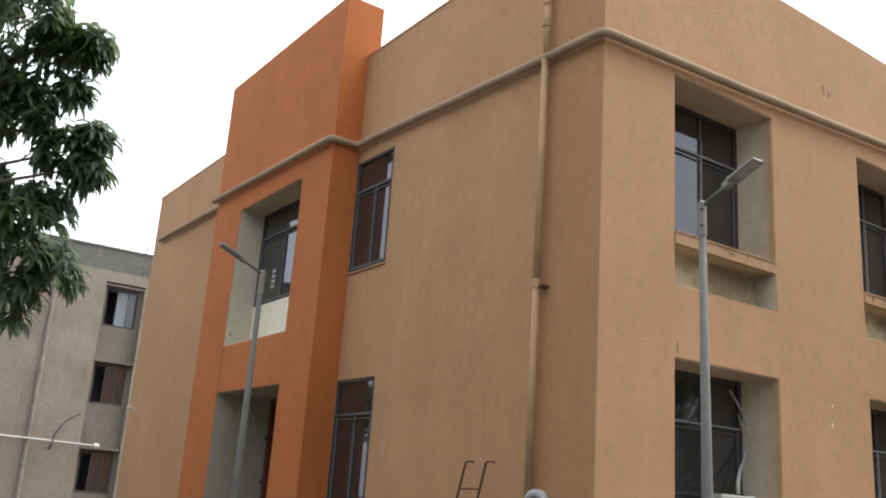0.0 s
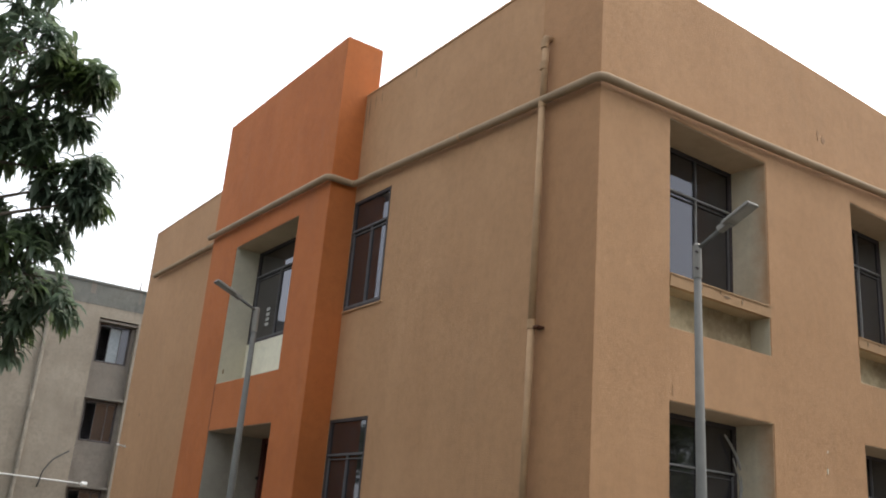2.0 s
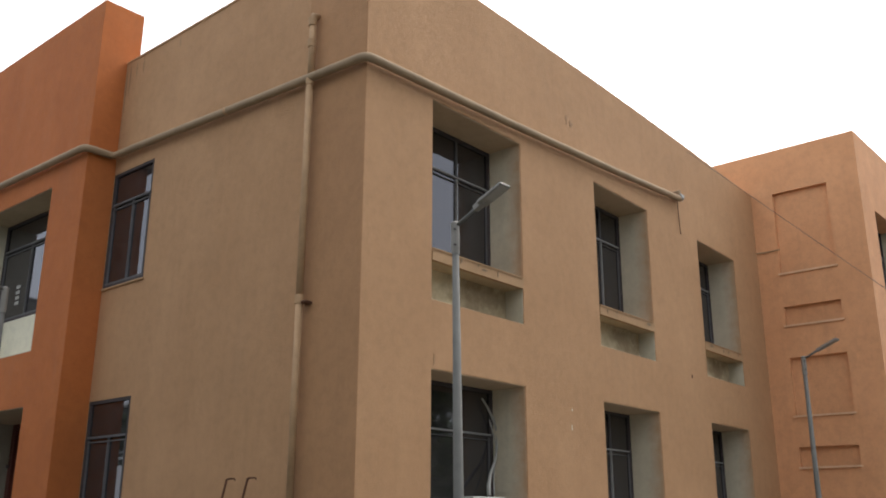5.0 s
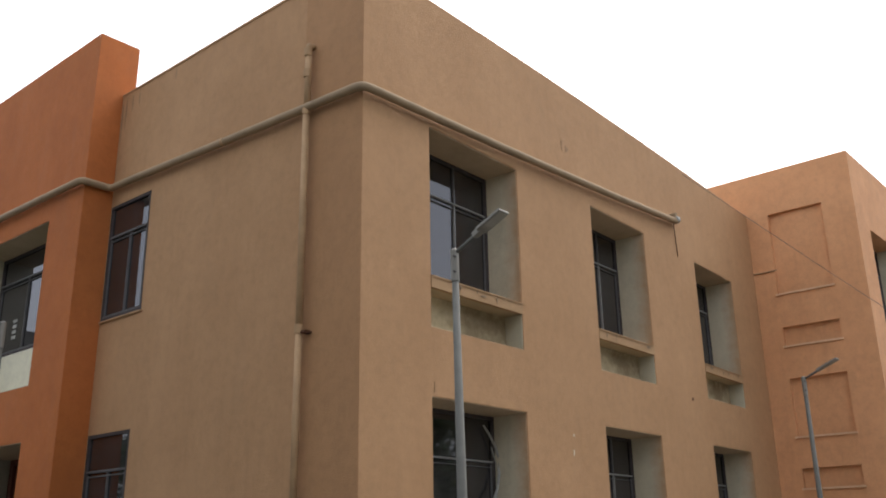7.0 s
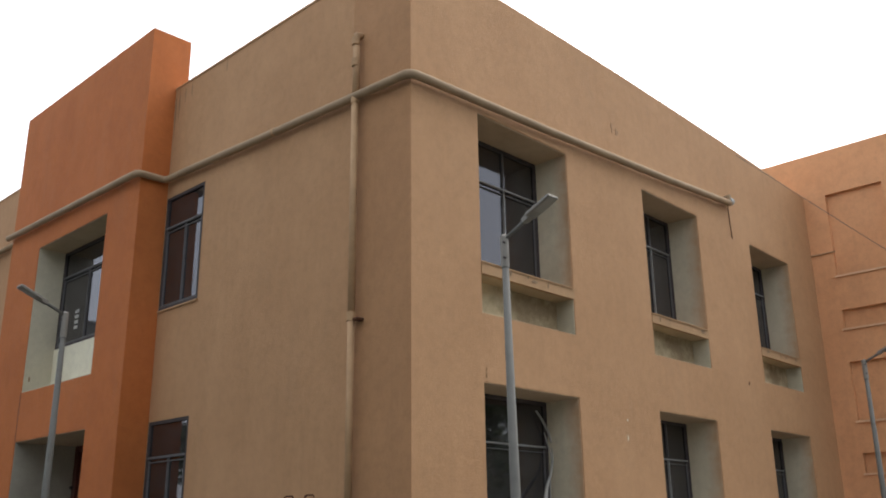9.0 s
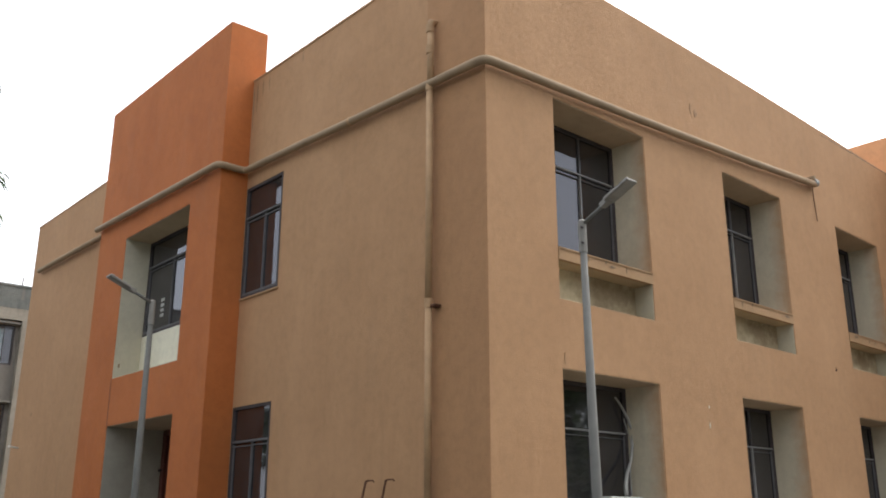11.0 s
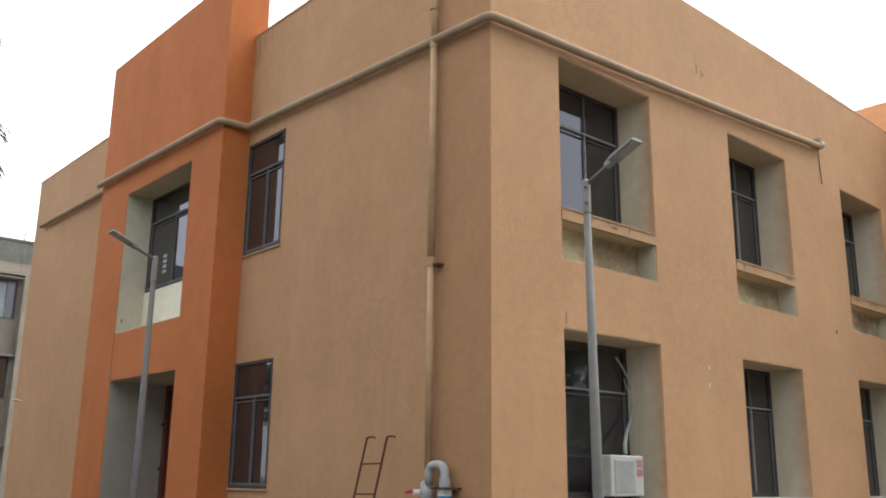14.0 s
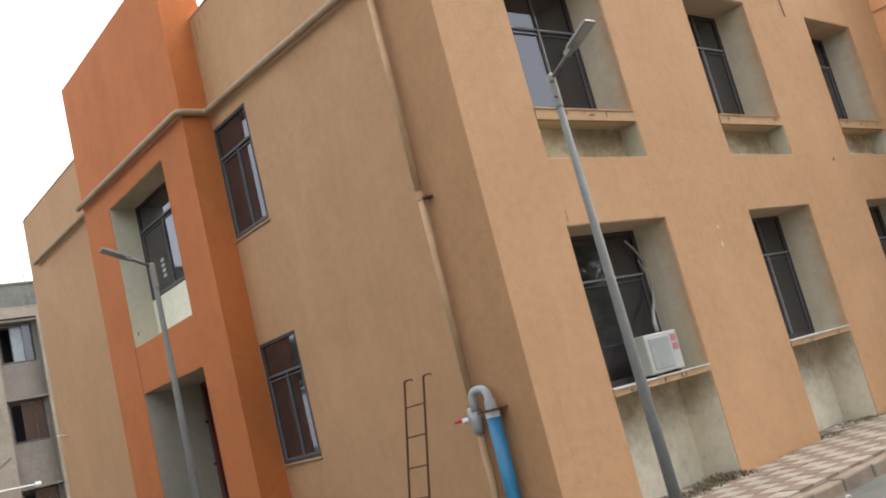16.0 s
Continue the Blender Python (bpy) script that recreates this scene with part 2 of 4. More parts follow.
def glass(name, tint, mirror=0.11):
    """Dark tinted pane: see-through tint under a clear gloss."""
    m = bpy.data.materials.new(name)
    m.use_nodes = True
    n, l = m.node_tree.nodes, m.node_tree.links
    n.clear()
    o = n.new("ShaderNodeOutputMaterial")
    tr = n.new("ShaderNodeBsdfTransparent")
    tr.inputs[0].default_value = (*tint, 1)
    gl = n.new("ShaderNodeBsdfGlossy")
    gl.inputs["Roughness"].default_value = 0.03
    gl.inputs["Color"].default_value = (0.80, 0.82, 0.90, 1)
    fr = n.new("ShaderNodeLayerWeight")
    fr.inputs[0].default_value = 0.5
    pw = n.new("ShaderNodeMath")
    pw.operation = "POWER"
    pw.inputs[1].default_value = 4.5
    l.new(fr.outputs["Facing"], pw.inputs[0])
    bp = n.new("ShaderNodeBump")
    bp.inputs["Strength"].default_value = 0.04
    bp.inputs["Distance"].default_value = 0.02
    l.new(noise_tex(n, l, coords(n), 2.5, 2), bp.inputs["Height"])
    l.new(bp.outputs[0], gl.inputs["Normal"])
    mx = n.new("ShaderNodeMixShader")
    ad = n.new("ShaderNodeMath")
    ad.operation = "ADD"
    ad.inputs[1].default_value = mirror
    l.new(pw.outputs[0], ad.inputs[0])
    l.new(ad.outputs[0], mx.inputs[0])
    l.new(tr.outputs[0], mx.inputs[1])
    l.new(gl.outputs[0], mx.inputs[2])
    # grey diffuse film: dust, thickened to lift the dark panes like haze
    du = n.new("ShaderNodeBsdfDiffuse")
    du.inputs[0].default_value = (0.34, 0.31, 0.31, 1)
    dm = n.new("ShaderNodeMixShader")
    l.new(ramp(n, l, noise_tex(n, l, coords(n), 5.0, 5), 0.35, 0.75, 0.04, 0.13), dm.inputs[0])
    l.new(mx.outputs[0], dm.inputs[1])
    l.new(du.outputs[0], dm.inputs[2])
    l.new(dm.outputs[0], o.inputs[0])
    return m


M_GLASS = glass("tinted_glass", (0.13, 0.11, 0.115))


def leaf_material():
    m, n, l, b = mat_base("mango_leaf", 0.32)
    g = n.new("ShaderNodeNewGeometry")
    c = mixc(n, l, g.outputs["Random Per Island"], (0.10, 0.15, 0.105), (0.22, 0.275, 0.20))
    c = mixc(n, l, ramp(n, l, noise_tex(n, l, coords(n), 1.6, 2), 0.45, 0.75), c, (0.12, 0.17, 0.035))
    l.new(c, b.inputs["Base Color"])
    b.inputs["Subsurface Weight"].default_value = 0.0
    tl = n.new("ShaderNodeBsdfTranslucent")
    l.new(c, tl.inputs[0])
    mx = n.new("ShaderNodeMixShader")
    mx.inputs[0].default_value = 0.68
    l.new(b.outputs[0], mx.inputs[1])
    l.new(tl.outputs[0], mx.inputs[2])
    l.new(mx.outputs[0], n["Material Output"].inputs[0])
    return m


M_LEAF = leaf_material()


# ---- mesh helpers ----
def part(name, bm, material, parent=None, label="", smooth=False):
    me = bpy.data.meshes.new(name)
    bmesh.ops.recalc_face_normals(bm, faces=bm.faces)
    bm.to_mesh(me)
    bm.free()
    me.materials.append(material)
    if smooth:
        for f in me.polygons:
            f.use_smooth = True
    ob = new(name, me)
    ob.parent = parent
    if label:
        ob["label"] = label
    return ob


def thing(name, label, category, group="", kind=""):
    return tagged(new(name), label, category, group, kind)


def box(bm, x0, x1, y0, y1, z0, z1, bevel=0.0):
    r = bmesh.ops.create_cube(bm, size=1, matrix=Matrix.LocRotScale(
        ((x0 + x1) / 2, (y0 + y1) / 2, (z0 + z1) / 2), None, (abs(x1 - x0), abs(y1 - y0), abs(z1 - z0))))
    if bevel:
        es = list({e for v in r["verts"] for e in v.link_edges})
        bmesh.ops.bevel(bm, geom=es, offset=bevel, segments=2, affect="EDGES", profile=0.5)
    return bm


def boxes(*specs, bevel=0.0):
    bm = bmesh.new()
    for s in specs:
        box(bm, *s, bevel=bevel)
    return bm


def tube(bm, pts, r, sides=14, caps=True):
    """A round pipe swept along a polyline; r is one radius or one for each point."""
    pts = [Vector(p) for p in pts]
    rs = r if isinstance(r, (list, tuple)) else [r] * len(pts)
    rings = []
    ref = Vector((0, 0, 1))
    d0 = (pts[1] - pts[0]).normalized()
    if abs(d0.dot(ref)) > 0.9:
        ref = Vector((1, 0, 0))
    side = d0.cross(ref).normalized()
    for i, p in enumerate(pts):
        a = (pts[i] - pts[i - 1]).normalized() if i else d0
        b = (pts[i + 1] - pts[i]).normalized() if i + 1 < len(pts) else a
        d = (a + b).normalized()
        side = (side - d * side.dot(d)).normalized()
        up = d.cross(side)
        k = 1 / max(0.5, d.dot(a))
        rings.append([bm.verts.new(p + (side * math.cos(q) + up * math.sin(q)) * rs[i] * (1 + (k - 1) * 0.5))
                      for q in [2 * math.pi * j / sides for j in range(sides)]])
    for a, b in zip(rings, rings[1:]):
        for j in range(sides):
            bm.faces.new((a[j], a[(j + 1) % sides], b[(j + 1) % sides], b[j]))
    if caps:
        bm.faces.new(rings[0])
        bm.faces.new(rings[-1][::-1])
    return bm


def bend(p, q, s, r=0.1, n=6):
    """Points of a rounded corner at q between p and s."""
    p, q, s = Vector(p), Vector(q), Vector(s)
    a, b = q + (p - q).normalized() * r, q + (s - q).normalized() * r
    return [tuple((1 - t) ** 2 * a + 2 * t * (1 - t) * q + t * t * b) for t in [i / n for i in range(n + 1)]]


def holed(place, us, zs, holes, t):
    """A wall of thickness t with openings. place(u, z, d) gives the world point; holes are (u0, u1, z0, z1)."""
    us = sorted({*us, *[h[0] for h in holes], *[h[1] for h in holes]})
    zs = sorted({*zs, *[h[2] for h in holes], *[h[3] for h in holes]})
    bm = bmesh.new()
    vs = {}

    def v(i, j, k):
        if (i, j, k) not in vs:
            vs[i, j, k] = bm.verts.new(place(us[i], zs[j], k * t))
        return vs[i, j, k]

    def solid(i, j):
        if not (0 <= i < len(us) - 1 and 0 <= j < len(zs) - 1):
            return False
        u, z = (us[i] + us[i + 1]) / 2, (zs[j] + zs[j + 1]) / 2
        return not any(h[0] < u < h[1] and h[2] < z < h[3] for h in holes)

    for i in range(len(us) - 1):
        for j in range(len(zs) - 1):
            if not solid(i, j):
                continue
            for k in (0, 1):
                bm.faces.new((v(i, j, k), v(i + 1, j, k), v(i + 1, j + 1, k), v(i, j + 1, k)))
            for di, dj, a, b in ((-1, 0, (i, j), (i, j + 1)), (1, 0, (i + 1, j), (i + 1, j + 1)),
                                 (0, -1, (i, j), (i + 1, j)), (0, 1, (i, j + 1), (i + 1, j + 1))):
                if not solid(i + di, j + dj):
                    bm.faces.new((v(*a, 0), v(*b, 0), v(*b, 1), v(*a, 1)))
    return bm


def warp(bm, fn):
    for v in bm.verts:
        v.co = fn(*v.co)
    return bm


# ---- ground ----
ROAD, PAVE = -0.65, -0.47
ground = part("ground", boxes((-1500, 1500, -1500, 1500, ROAD - 1.0, ROAD)), M_ROADS)
tagged(ground, "worn grey concrete road and yard around the building", "ground", kind="structure")

# ---- the apricot building: facade A is the plane x = 0, facade B the plane y = 0 ----
TOP, A_END, B_END, WALL = 7.86, 15.15, 10.85, 0.45
BAY_X, BAY_Y0, BAY_Y1, BAY_TOP = -0.46, 5.36, 10.12, 8.80


def sag(x, y, z):
    """Facade B was built slightly out of level: courses fall towards the far wing."""
    p = 2.0 - 0.15 * min(1.0, max(0.0, (z - 6.6) / 1.1))
    s = max(0.0, z) ** 2 * 0.006534 * (min(max(x, 0.0), 11.0) / 11.0) ** p
    return Vector((x, y, z - s))


building = thing("painted_building", "two-storey beige and orange rendered building with deep window recesses and parapet", "building")

B_BAYS = ((1.125, 2.91), (4.77, 6.39), (8.17, 9.70))
B_LINTEL, B_SILL, B_NICHE = (2.70, 6.00), (0.85, 4.10), (PAVE - 0.15, 3.49)
SILL_THICK = (0.080, 0.140)
NICHE_DEEP = (0.52, 0.28)
LIFT = (0.0, 0.03, 0.0)
b_holes = [(u0, u1, B_NICHE[k], B_LINTEL[k] + up * k) for (u0, u1), up in zip(B_BAYS, LIFT) for k in (0, 1)]
DEPTH = 0.58
wall_b = part("wall", warp(holed(lambda u, z, d: (u, d, z), (0.01, 2.2, 3.9, 5.5, 7.2, B_END), (ROAD - 0.1, 6.6, TOP - 0.05), b_holes, DEPTH), sag), M_BEIGE, building)

A_WIN = (4.285, 5.355)
A_ZS = ((0.90, 2.65), (4.26, 6.02))
a_holes = [(*A_WIN, *z) for z in A_ZS] + [(6.35, 8.87, ROAD - 0.2, 2.62), (6.35, 8.87, 3.42, 5.95)]
wall_a = part("wall", holed(lambda u, z, d: (d, u, z), (1.02, A_END), (ROAD - 0.1, TOP), a_holes, WALL), M_BEIGE, building)
part("wall", boxes((0.0, 0.0095, 0.0, 1.018, ROAD - 0.1, TOP), (0.0095, WALL, DEPTH + 0.001, 1.018, ROAD - 0.1, TOP)), M_CORNER, building, "slightly darker ochre strip of wall at the corner")
part("wall", boxes((0.0, 24, A_END, A_END + 0.4, ROAD - 0.1, TOP)), M_BEIGE, building)
part("wall", boxes((23.6, 24, 0.6, A_END, ROAD - 0.1, TOP - 0.3)), M_BEIGE, building)
part("roof", boxes((WALL, 23.6, DEPTH, A_END, 6.55, 6.75)), M_ROOF, building)
part("floor_slab", boxes((WALL + 0.01, 10.8, DEPTH + 0.08, A_END - 0.02, 3.0, 3.2)), M_INSIDE, building)
part("floor_slab", boxes((WALL + 0.01, 10.8, DEPTH + 0.08, A_END - 0.02, -0.2, 0.0)), M_INSIDE, building)
part("partition", boxes((3.7, 3.85, DEPTH + 0.08, 3.9, 0.0, 6.5), (7.2, 7.35, DEPTH + 0.08, 3.9, 0.0, 6.5),
                        (WALL + 0.02, 10.8, 3.9, 4.05, 0.0, 6.5), (3.7, 3.85, 4.05, A_END, 0.0, 6.5)), M_INSIDE, building)

# the projecting orange bay
bay_holes = [(6.35, 8.87, ROAD - 0.2, 2.62), (6.35, 8.87, 3.42, 5.95)]
part("orange_bay", holed(lambda u, z, d: (BAY_X + d, u, z), (BAY_Y0, BAY_Y1), (ROAD - 0.1, BAY_TOP), bay_holes, 0.458),
     M_ORANGE, building, "projecting bay painted strong orange")
part("bay_parapet", boxes((-0.002, 0.20, BAY_Y0, BAY_Y1, TOP, BAY_TOP)), M_ORANGE, building, "orange parapet block behind the bay")
part("coping", boxes((-0.012, 0.16, BAY_Y1 + 0.002, A_END + 0.41, TOP, TOP + 0.03)), M_BEIGE, building)
part("coping", boxes((-0.012, 0.16, 0.0, BAY_Y0 - 0.002, TOP, TOP + 0.03)), M_BEIGE, building)


def window(holder, place, u0, u1, z0, z1, transom, mullions, slider=True, missing=0):
    """An aluminium window: dark outer frame, transom bar, thin stiles, tinted panes. place(u, d, z) gives the world point."""
    win = new("window")
    win.parent = holder
    f = 0.045

    def bar(name, a, b, c, d, m, n0=0.0, n1=0.06, bev=0.0):
        return part(name, warp(boxes((a, b, n0, n1, c, d)), place), m, win)

    for a, b, c, d in ((u0, u0 + f, z0, z1), (u1 - f, u1, z0, z1), (u0 + f, u1 - f, z0, z0 + f), (u0 + f, u1 - f, z1 - f, z1)):
        bar("frame", a, b, c, d, M_DARKFRAME)
    th = 0.015 if slider else 0.010
    bar("transom", u0 + f, u1 - f, transom - th, transom + th, M_ALU if slider else M_BAR, -0.006, 0.055)
    bar("rail", u0 + f, u1 - f, transom - 0.070, transom - (0.055 if slider else 0.062), M_ALU, 0.004, 0.05)
    bar("rail", u0 + f, u1 - f, z0 + f, z0 + f + 0.03, M_ALU if slider else M_DARKFRAME, 0.0, 0.05)
    edges = [u0 + f, *mullions, u1 - f]
    for k, q in enumerate(mullions):
        bar("stile", q - 0.009, q + 0.009, z0 + f + 0.03, transom - 0.015, M_ALU if slider else M_BAR, -0.002, 0.05)
        if not slider:
            bar("mullion", q - 0.008, q + 0.008, transom + 0.022, z1 - f, M_ALU, 0.0, 0.05)
    for e, s in ((u0 + f, 1), (u1 - f, -1)):
        a, b = sorted((e + s * 0.014, e + s * 0.028))
        bar("stile", a, b, z0 + f + 0.03, transom - 0.03, M_ALU, 0.006, 0.045)
    lights = [(a, b, z0 + f, transom - 0.01) for a, b in zip(edges, edges[1:])]
    lights += [(u0 + f, u1 - f, transom + 0.01, z1 - f)] if slider else [(a, b, transom + 0.01, z1 - f) for a, b in zip(edges, edges[1:])]
    for a, b, c, d in lights[missing:]:
        p = bar("pane", a, b, c, d, M_GLASS, 0.028, 0.034)
        p.visible_shadow = False
    return win


# the deep window recesses of facade B
MULL = ((2.20,), (5.12, 5.78), (8.58, 9.17))
for (u0, u1), mulls, up in zip(B_BAYS, MULL, LIFT):
    for k in (0, 1):
        lin, sill, low = B_LINTEL[k] + up * k, B_SILL[k], B_NICHE[k]
        e = 0.012
        bz = sill - SILL_THICK[k]
        part("reveal", warp(boxes((u1 - e, u1 + 0.001, 0.012, DEPTH - 0.002, sill, lin)), sag), M_REVEAL, building, "pale greenish white window reveal")
        part("reveal", warp(boxes((u0 - 0.001, u0 + e, 0.012, DEPTH - 0.002, sill, lin)), sag), M_REVEAL, building, "pale greenish white window reveal")
        part("soffit", warp(boxes((u0 + e, u1 - e, 0.012, DEPTH - 0.002, lin - e, lin + 0.001)), sag), M_SOFFIT, building)
        slab = part("sill", warp(boxes((u0 + 0.002, u1 - 0.002, -0.010, 0.05, bz, sill - 0.012)), sag), M_SILL, building, "painted concrete sill with dark run marks")
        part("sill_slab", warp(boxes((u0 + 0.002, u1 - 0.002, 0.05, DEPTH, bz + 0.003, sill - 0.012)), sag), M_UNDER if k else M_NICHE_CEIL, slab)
        part("sill_top", warp(boxes((u0 + 0.004, u1 - 0.004, -0.022, DEPTH - 0.004, sill - 0.012, sill + 0.004)), sag), M_SILLTOP if k == 0 else M_SILL, slab)
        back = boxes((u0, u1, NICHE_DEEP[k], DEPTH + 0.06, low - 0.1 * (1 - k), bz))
        part("niche", warp(back, sag), M_NICHE if k == 0 else M_NICHE_UP, building, "weathered pale niche under the sill, shade painted in")
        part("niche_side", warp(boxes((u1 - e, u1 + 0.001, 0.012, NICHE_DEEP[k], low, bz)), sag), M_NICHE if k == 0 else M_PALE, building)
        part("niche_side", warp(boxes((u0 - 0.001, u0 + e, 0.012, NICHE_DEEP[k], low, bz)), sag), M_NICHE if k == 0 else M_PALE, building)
        if k == 1:
            part("niche_floor", warp(boxes((u0 + e, u1 - e, 0.012, NICHE_DEEP[k], low, low + 0.01)), sag), M_NICHE_UP, building)
        window(building, lambda u, d, z: sag(u, DEPTH - 0.06 + d, z), u0 + e, u1 - e, sill + 0.004 + 0.02 * k, lin - e, lin - 0.58, mulls, False)
        if k == 1:
            part("upstand", warp(boxes((u0 + e, u1 - e, DEPTH - 0.07, DEPTH, sill + 0.004, sill + 0.024)), sag), M_SILL, building)

# flush windows of facade A
for z0, z1 in A_ZS:
    window(building, lambda u, d, z: Vector((0.004 + d, u, z)), *A_WIN, z0, z1, z1 - 0.50, (4.765,))
    part("sill", boxes((-0.025, 0.003, A_WIN[0] - 0.02, A_WIN[1], z0 - 0.03, z0), bevel=0.006), M_SILL, building)

# upper opening of the orange bay
OY0, OY1 = 6.35, 8.87
for y0, y1 in ((OY1 - 0.012, OY1 + 0.001), (OY0 - 0.001, OY0 + 0.012)):
    part("reveal", boxes((BAY_X + 0.012, 0.02, y0, y1, 3.42, 5.95)), M_PALE, building, "pale greenish white window reveal")
part("soffit", boxes((BAY_X + 0.012, 0.02, OY0 + 0.012, OY1 - 0.012, 5.938, 5.951)), M_SOFFIT, building)
part("cream_panel", boxes((0.0, 0.10, OY0 + 0.012, OY1 - 0.012, 3.42, 4.20)), M_CREAM, building, "cream painted panel below the window")
window(building, lambda u, d, z: Vector((0.01 + d, u, z)), OY0 + 0.012, OY1 - 0.012, 4.20, 5.938, 5.46, (6.95, 7.82))
part("sill", boxes((BAY_X + 0.01, 0.0, OY0 + 0.012, OY1 - 0.012, 3.42, 3.432)), M_PALE, building)

part("expansion_joint", boxes((BAY_X - 0.003, BAY_X + 0.01, OY1 - 0.012, OY1 + 0.004, 2.62, 3.42)), M_DARKFRAME, building)

# entrance under the bay
for y0, y1 in ((OY1 - 0.012, OY1 + 0.001), (OY0 - 0.001, OY0 + 0.012)):
    part("reveal", boxes((BAY_X + 0.012, 0.56, y0, y1, ROAD, 2.62)), M_ENTRY, building, "grey plastered entrance reveal, darkened for its dim recess")
part("soffit", boxes((BAY_X + 0.012, 0.56, OY0 + 0.012, OY1 - 0.012, 2.608, 2.621)), M_SOFFIT, building)
part("lobby_wall", boxes((WALL + 0.001, 0.9, OY1 + 0.002, OY1 + 0.2, ROAD, 2.98)), M_PALE, building)
part("lobby_wall", boxes((WALL + 0.001, 0.9, OY0 - 0.2, OY0 - 0.002, ROAD, 2.98)), M_PALE, building)
part("lobby_wall", boxes((WALL + 0.001, 0.9, OY0 - 0.2, OY1 + 0.2, 2.625, 2.98)), M_PALE, building)
door = part("door", boxes((0.62, 0.665, OY0 + 0.1, OY1 - 0.12, -0.46, 2.52), bevel=0.004), M_DOOR, building, "dark brown panelled double entrance door")
part("door_frame", boxes((0.565, 0.70, OY1 - 0.12, OY1, ROAD, 2.62), bevel=0.006), M_DOOR, door, "dark brown door frame")
part("door_frame", boxes((0.565, 0.70, OY0, OY0 + 0.1, ROAD, 2.62), bevel=0.006), M_DOOR, door, "dark brown door frame")
part("door_head", boxes((0.565, 0.70, OY0 + 0.1, OY1 - 0.12, 2.52, 2.62), bevel=0.006), M_DOOR, door)
for a in (OY0 + 0.2, OY0 + 0.8, OY0 + 1.32, OY0 + 1.86):
    for z0, z1 in ((-0.3, 0.5), (0.65, 1.5), (1.65, 2.4)):
        part("panel", boxes((0.607, 0.624, a, a + 0.42, z0, z1), bevel=0.006), M_DOOR, door)
for z in (0.25, 1.15, 1.9):
    part("hinge", boxes((0.52, 0.57, OY1 - 0.06, OY1 - 0.015, z, z + 0.05), bevel=0.006), M_DARKFRAME, door)
part("step", boxes((BAY_X, 0.7, OY0, OY1, ROAD - 0.02, -0.47)), M_CONC, building)
# bars added on the pane, standing in for louvre slats seen in the glass
for k in range(4):
    part("slat_bar", boxes((0.026, 0.034, 8.10, 8.235, 4.47 + k * 0.092, 4.525 + k * 0.092)), M_WRAP, building, "pale bar on the pane standing in for a louvre slat")

# scraped spots and old fixings on the painted walls
def scrape(name, centre, normal_axis, rx, rz, seed, m, label):
    r = random.Random(seed)
    bm = bmesh.new()
    ring = []
    for k in range(14):
        q = 2 * math.pi * k / 14
        s = r.uniform(0.55, 1.15)
        a, b = rx * s * math.cos(q), rz * s * math.sin(q)
        ring.append(Vector((a, 0, b)) if normal_axis == "y" else Vector((0, a, b)))
    out = Vector((0, -0.004, 0)) if normal_axis == "y" else Vector((-0.004, 0, 0))
    top = [bm.verts.new(sag(*(Vector(centre) + v * 0.9 + out))) for v in ring]
    low = [bm.verts.new(sag(*(Vector(centre) + v - out))) for v in ring]
    bm.faces.new(top)
    for k in range(14):
        bm.faces.new((top[k], top[(k + 1) % 14], low[(k + 1) % 14], low[k]))
    return part(name, bm, m, building, label)


scrape("plaster_patch", (4.08, 0, 6.80), "y", 0.030, 0.10, 1, M_STAIN, "scuffed plaster patch")
scrape("plaster_patch", (4.20, 0, 6.76), "y", 0.045, 0.075, 2, M_STAIN, "scuffed plaster patch")
scrape("plaster_patch", (3.93, 0, 2.27), "y", 0.012, 0.045, 3, M_CREAM, "white paint splash")
scrape("plaster_patch", (3.95, 0, 2.50), "y", 0.010, 0.03, 4, M_CREAM, "white paint splash")
scrape("plaster_patch", (7.58, 0, 3.40), "y", 0.030, 0.035, 5, M_RUST, "rusty fixing stub")
scrape("plaster_patch", (0, 14.4, 3.32), "x", 0.05, 0.05, 6, M_STAIN, "scuffed plaster patch")
scrape("plaster_patch", (1.17, 0, 2.80), "y", 0.012, 0.09, 7, M_STAIN, "hairline crack")
scrape("stain", (-0.36, 8.857, 3.66), "y", 0.02, 0.06, 8, M_MOSS, "dark scuff on the reveal")
r9 = random.Random(9)
for (u0, u1) in B_BAYS:
    for k in (0, 1):
        for q in range(4):
            u = u0 + (u1 - u0) * r9.uniform(0.12, 0.95)
            scrape("stain", (u, -0.016, B_SILL[k] - r9.uniform(0.03, 0.07)), "y", r9.choice((0.012, 0.02, 0.07)), r9.uniform(0.015, 0.04), 40 + q + int(u * 7), M_MOSS, "dark moss run mark on the sill")
for k, (y, w, h) in enumerate(((5.22, 0.03, 0.55), (5.05, 0.02, 0.40), (4.86, 0.025, 0.30), (5.32, 0.025, 0.9), (3.9, 0.02, 0.22))):
    scrape("stain", (0, y, TOP - h * 0.55), "x", w * 0.6, h * 0.5, 20 + k, M_STREAK, "dark rainwater run mark")

# conduit stub and marks on the far part of facade A
stub = tagged(part("conduit_stub", tube(bmesh.new(), [(0.05, 15.0, 2.62), (-0.22, 14.96, 2.66)], 0.02, 8), M_WHITE),
              "short white plastic conduit stub poking from the wall", "conduit")

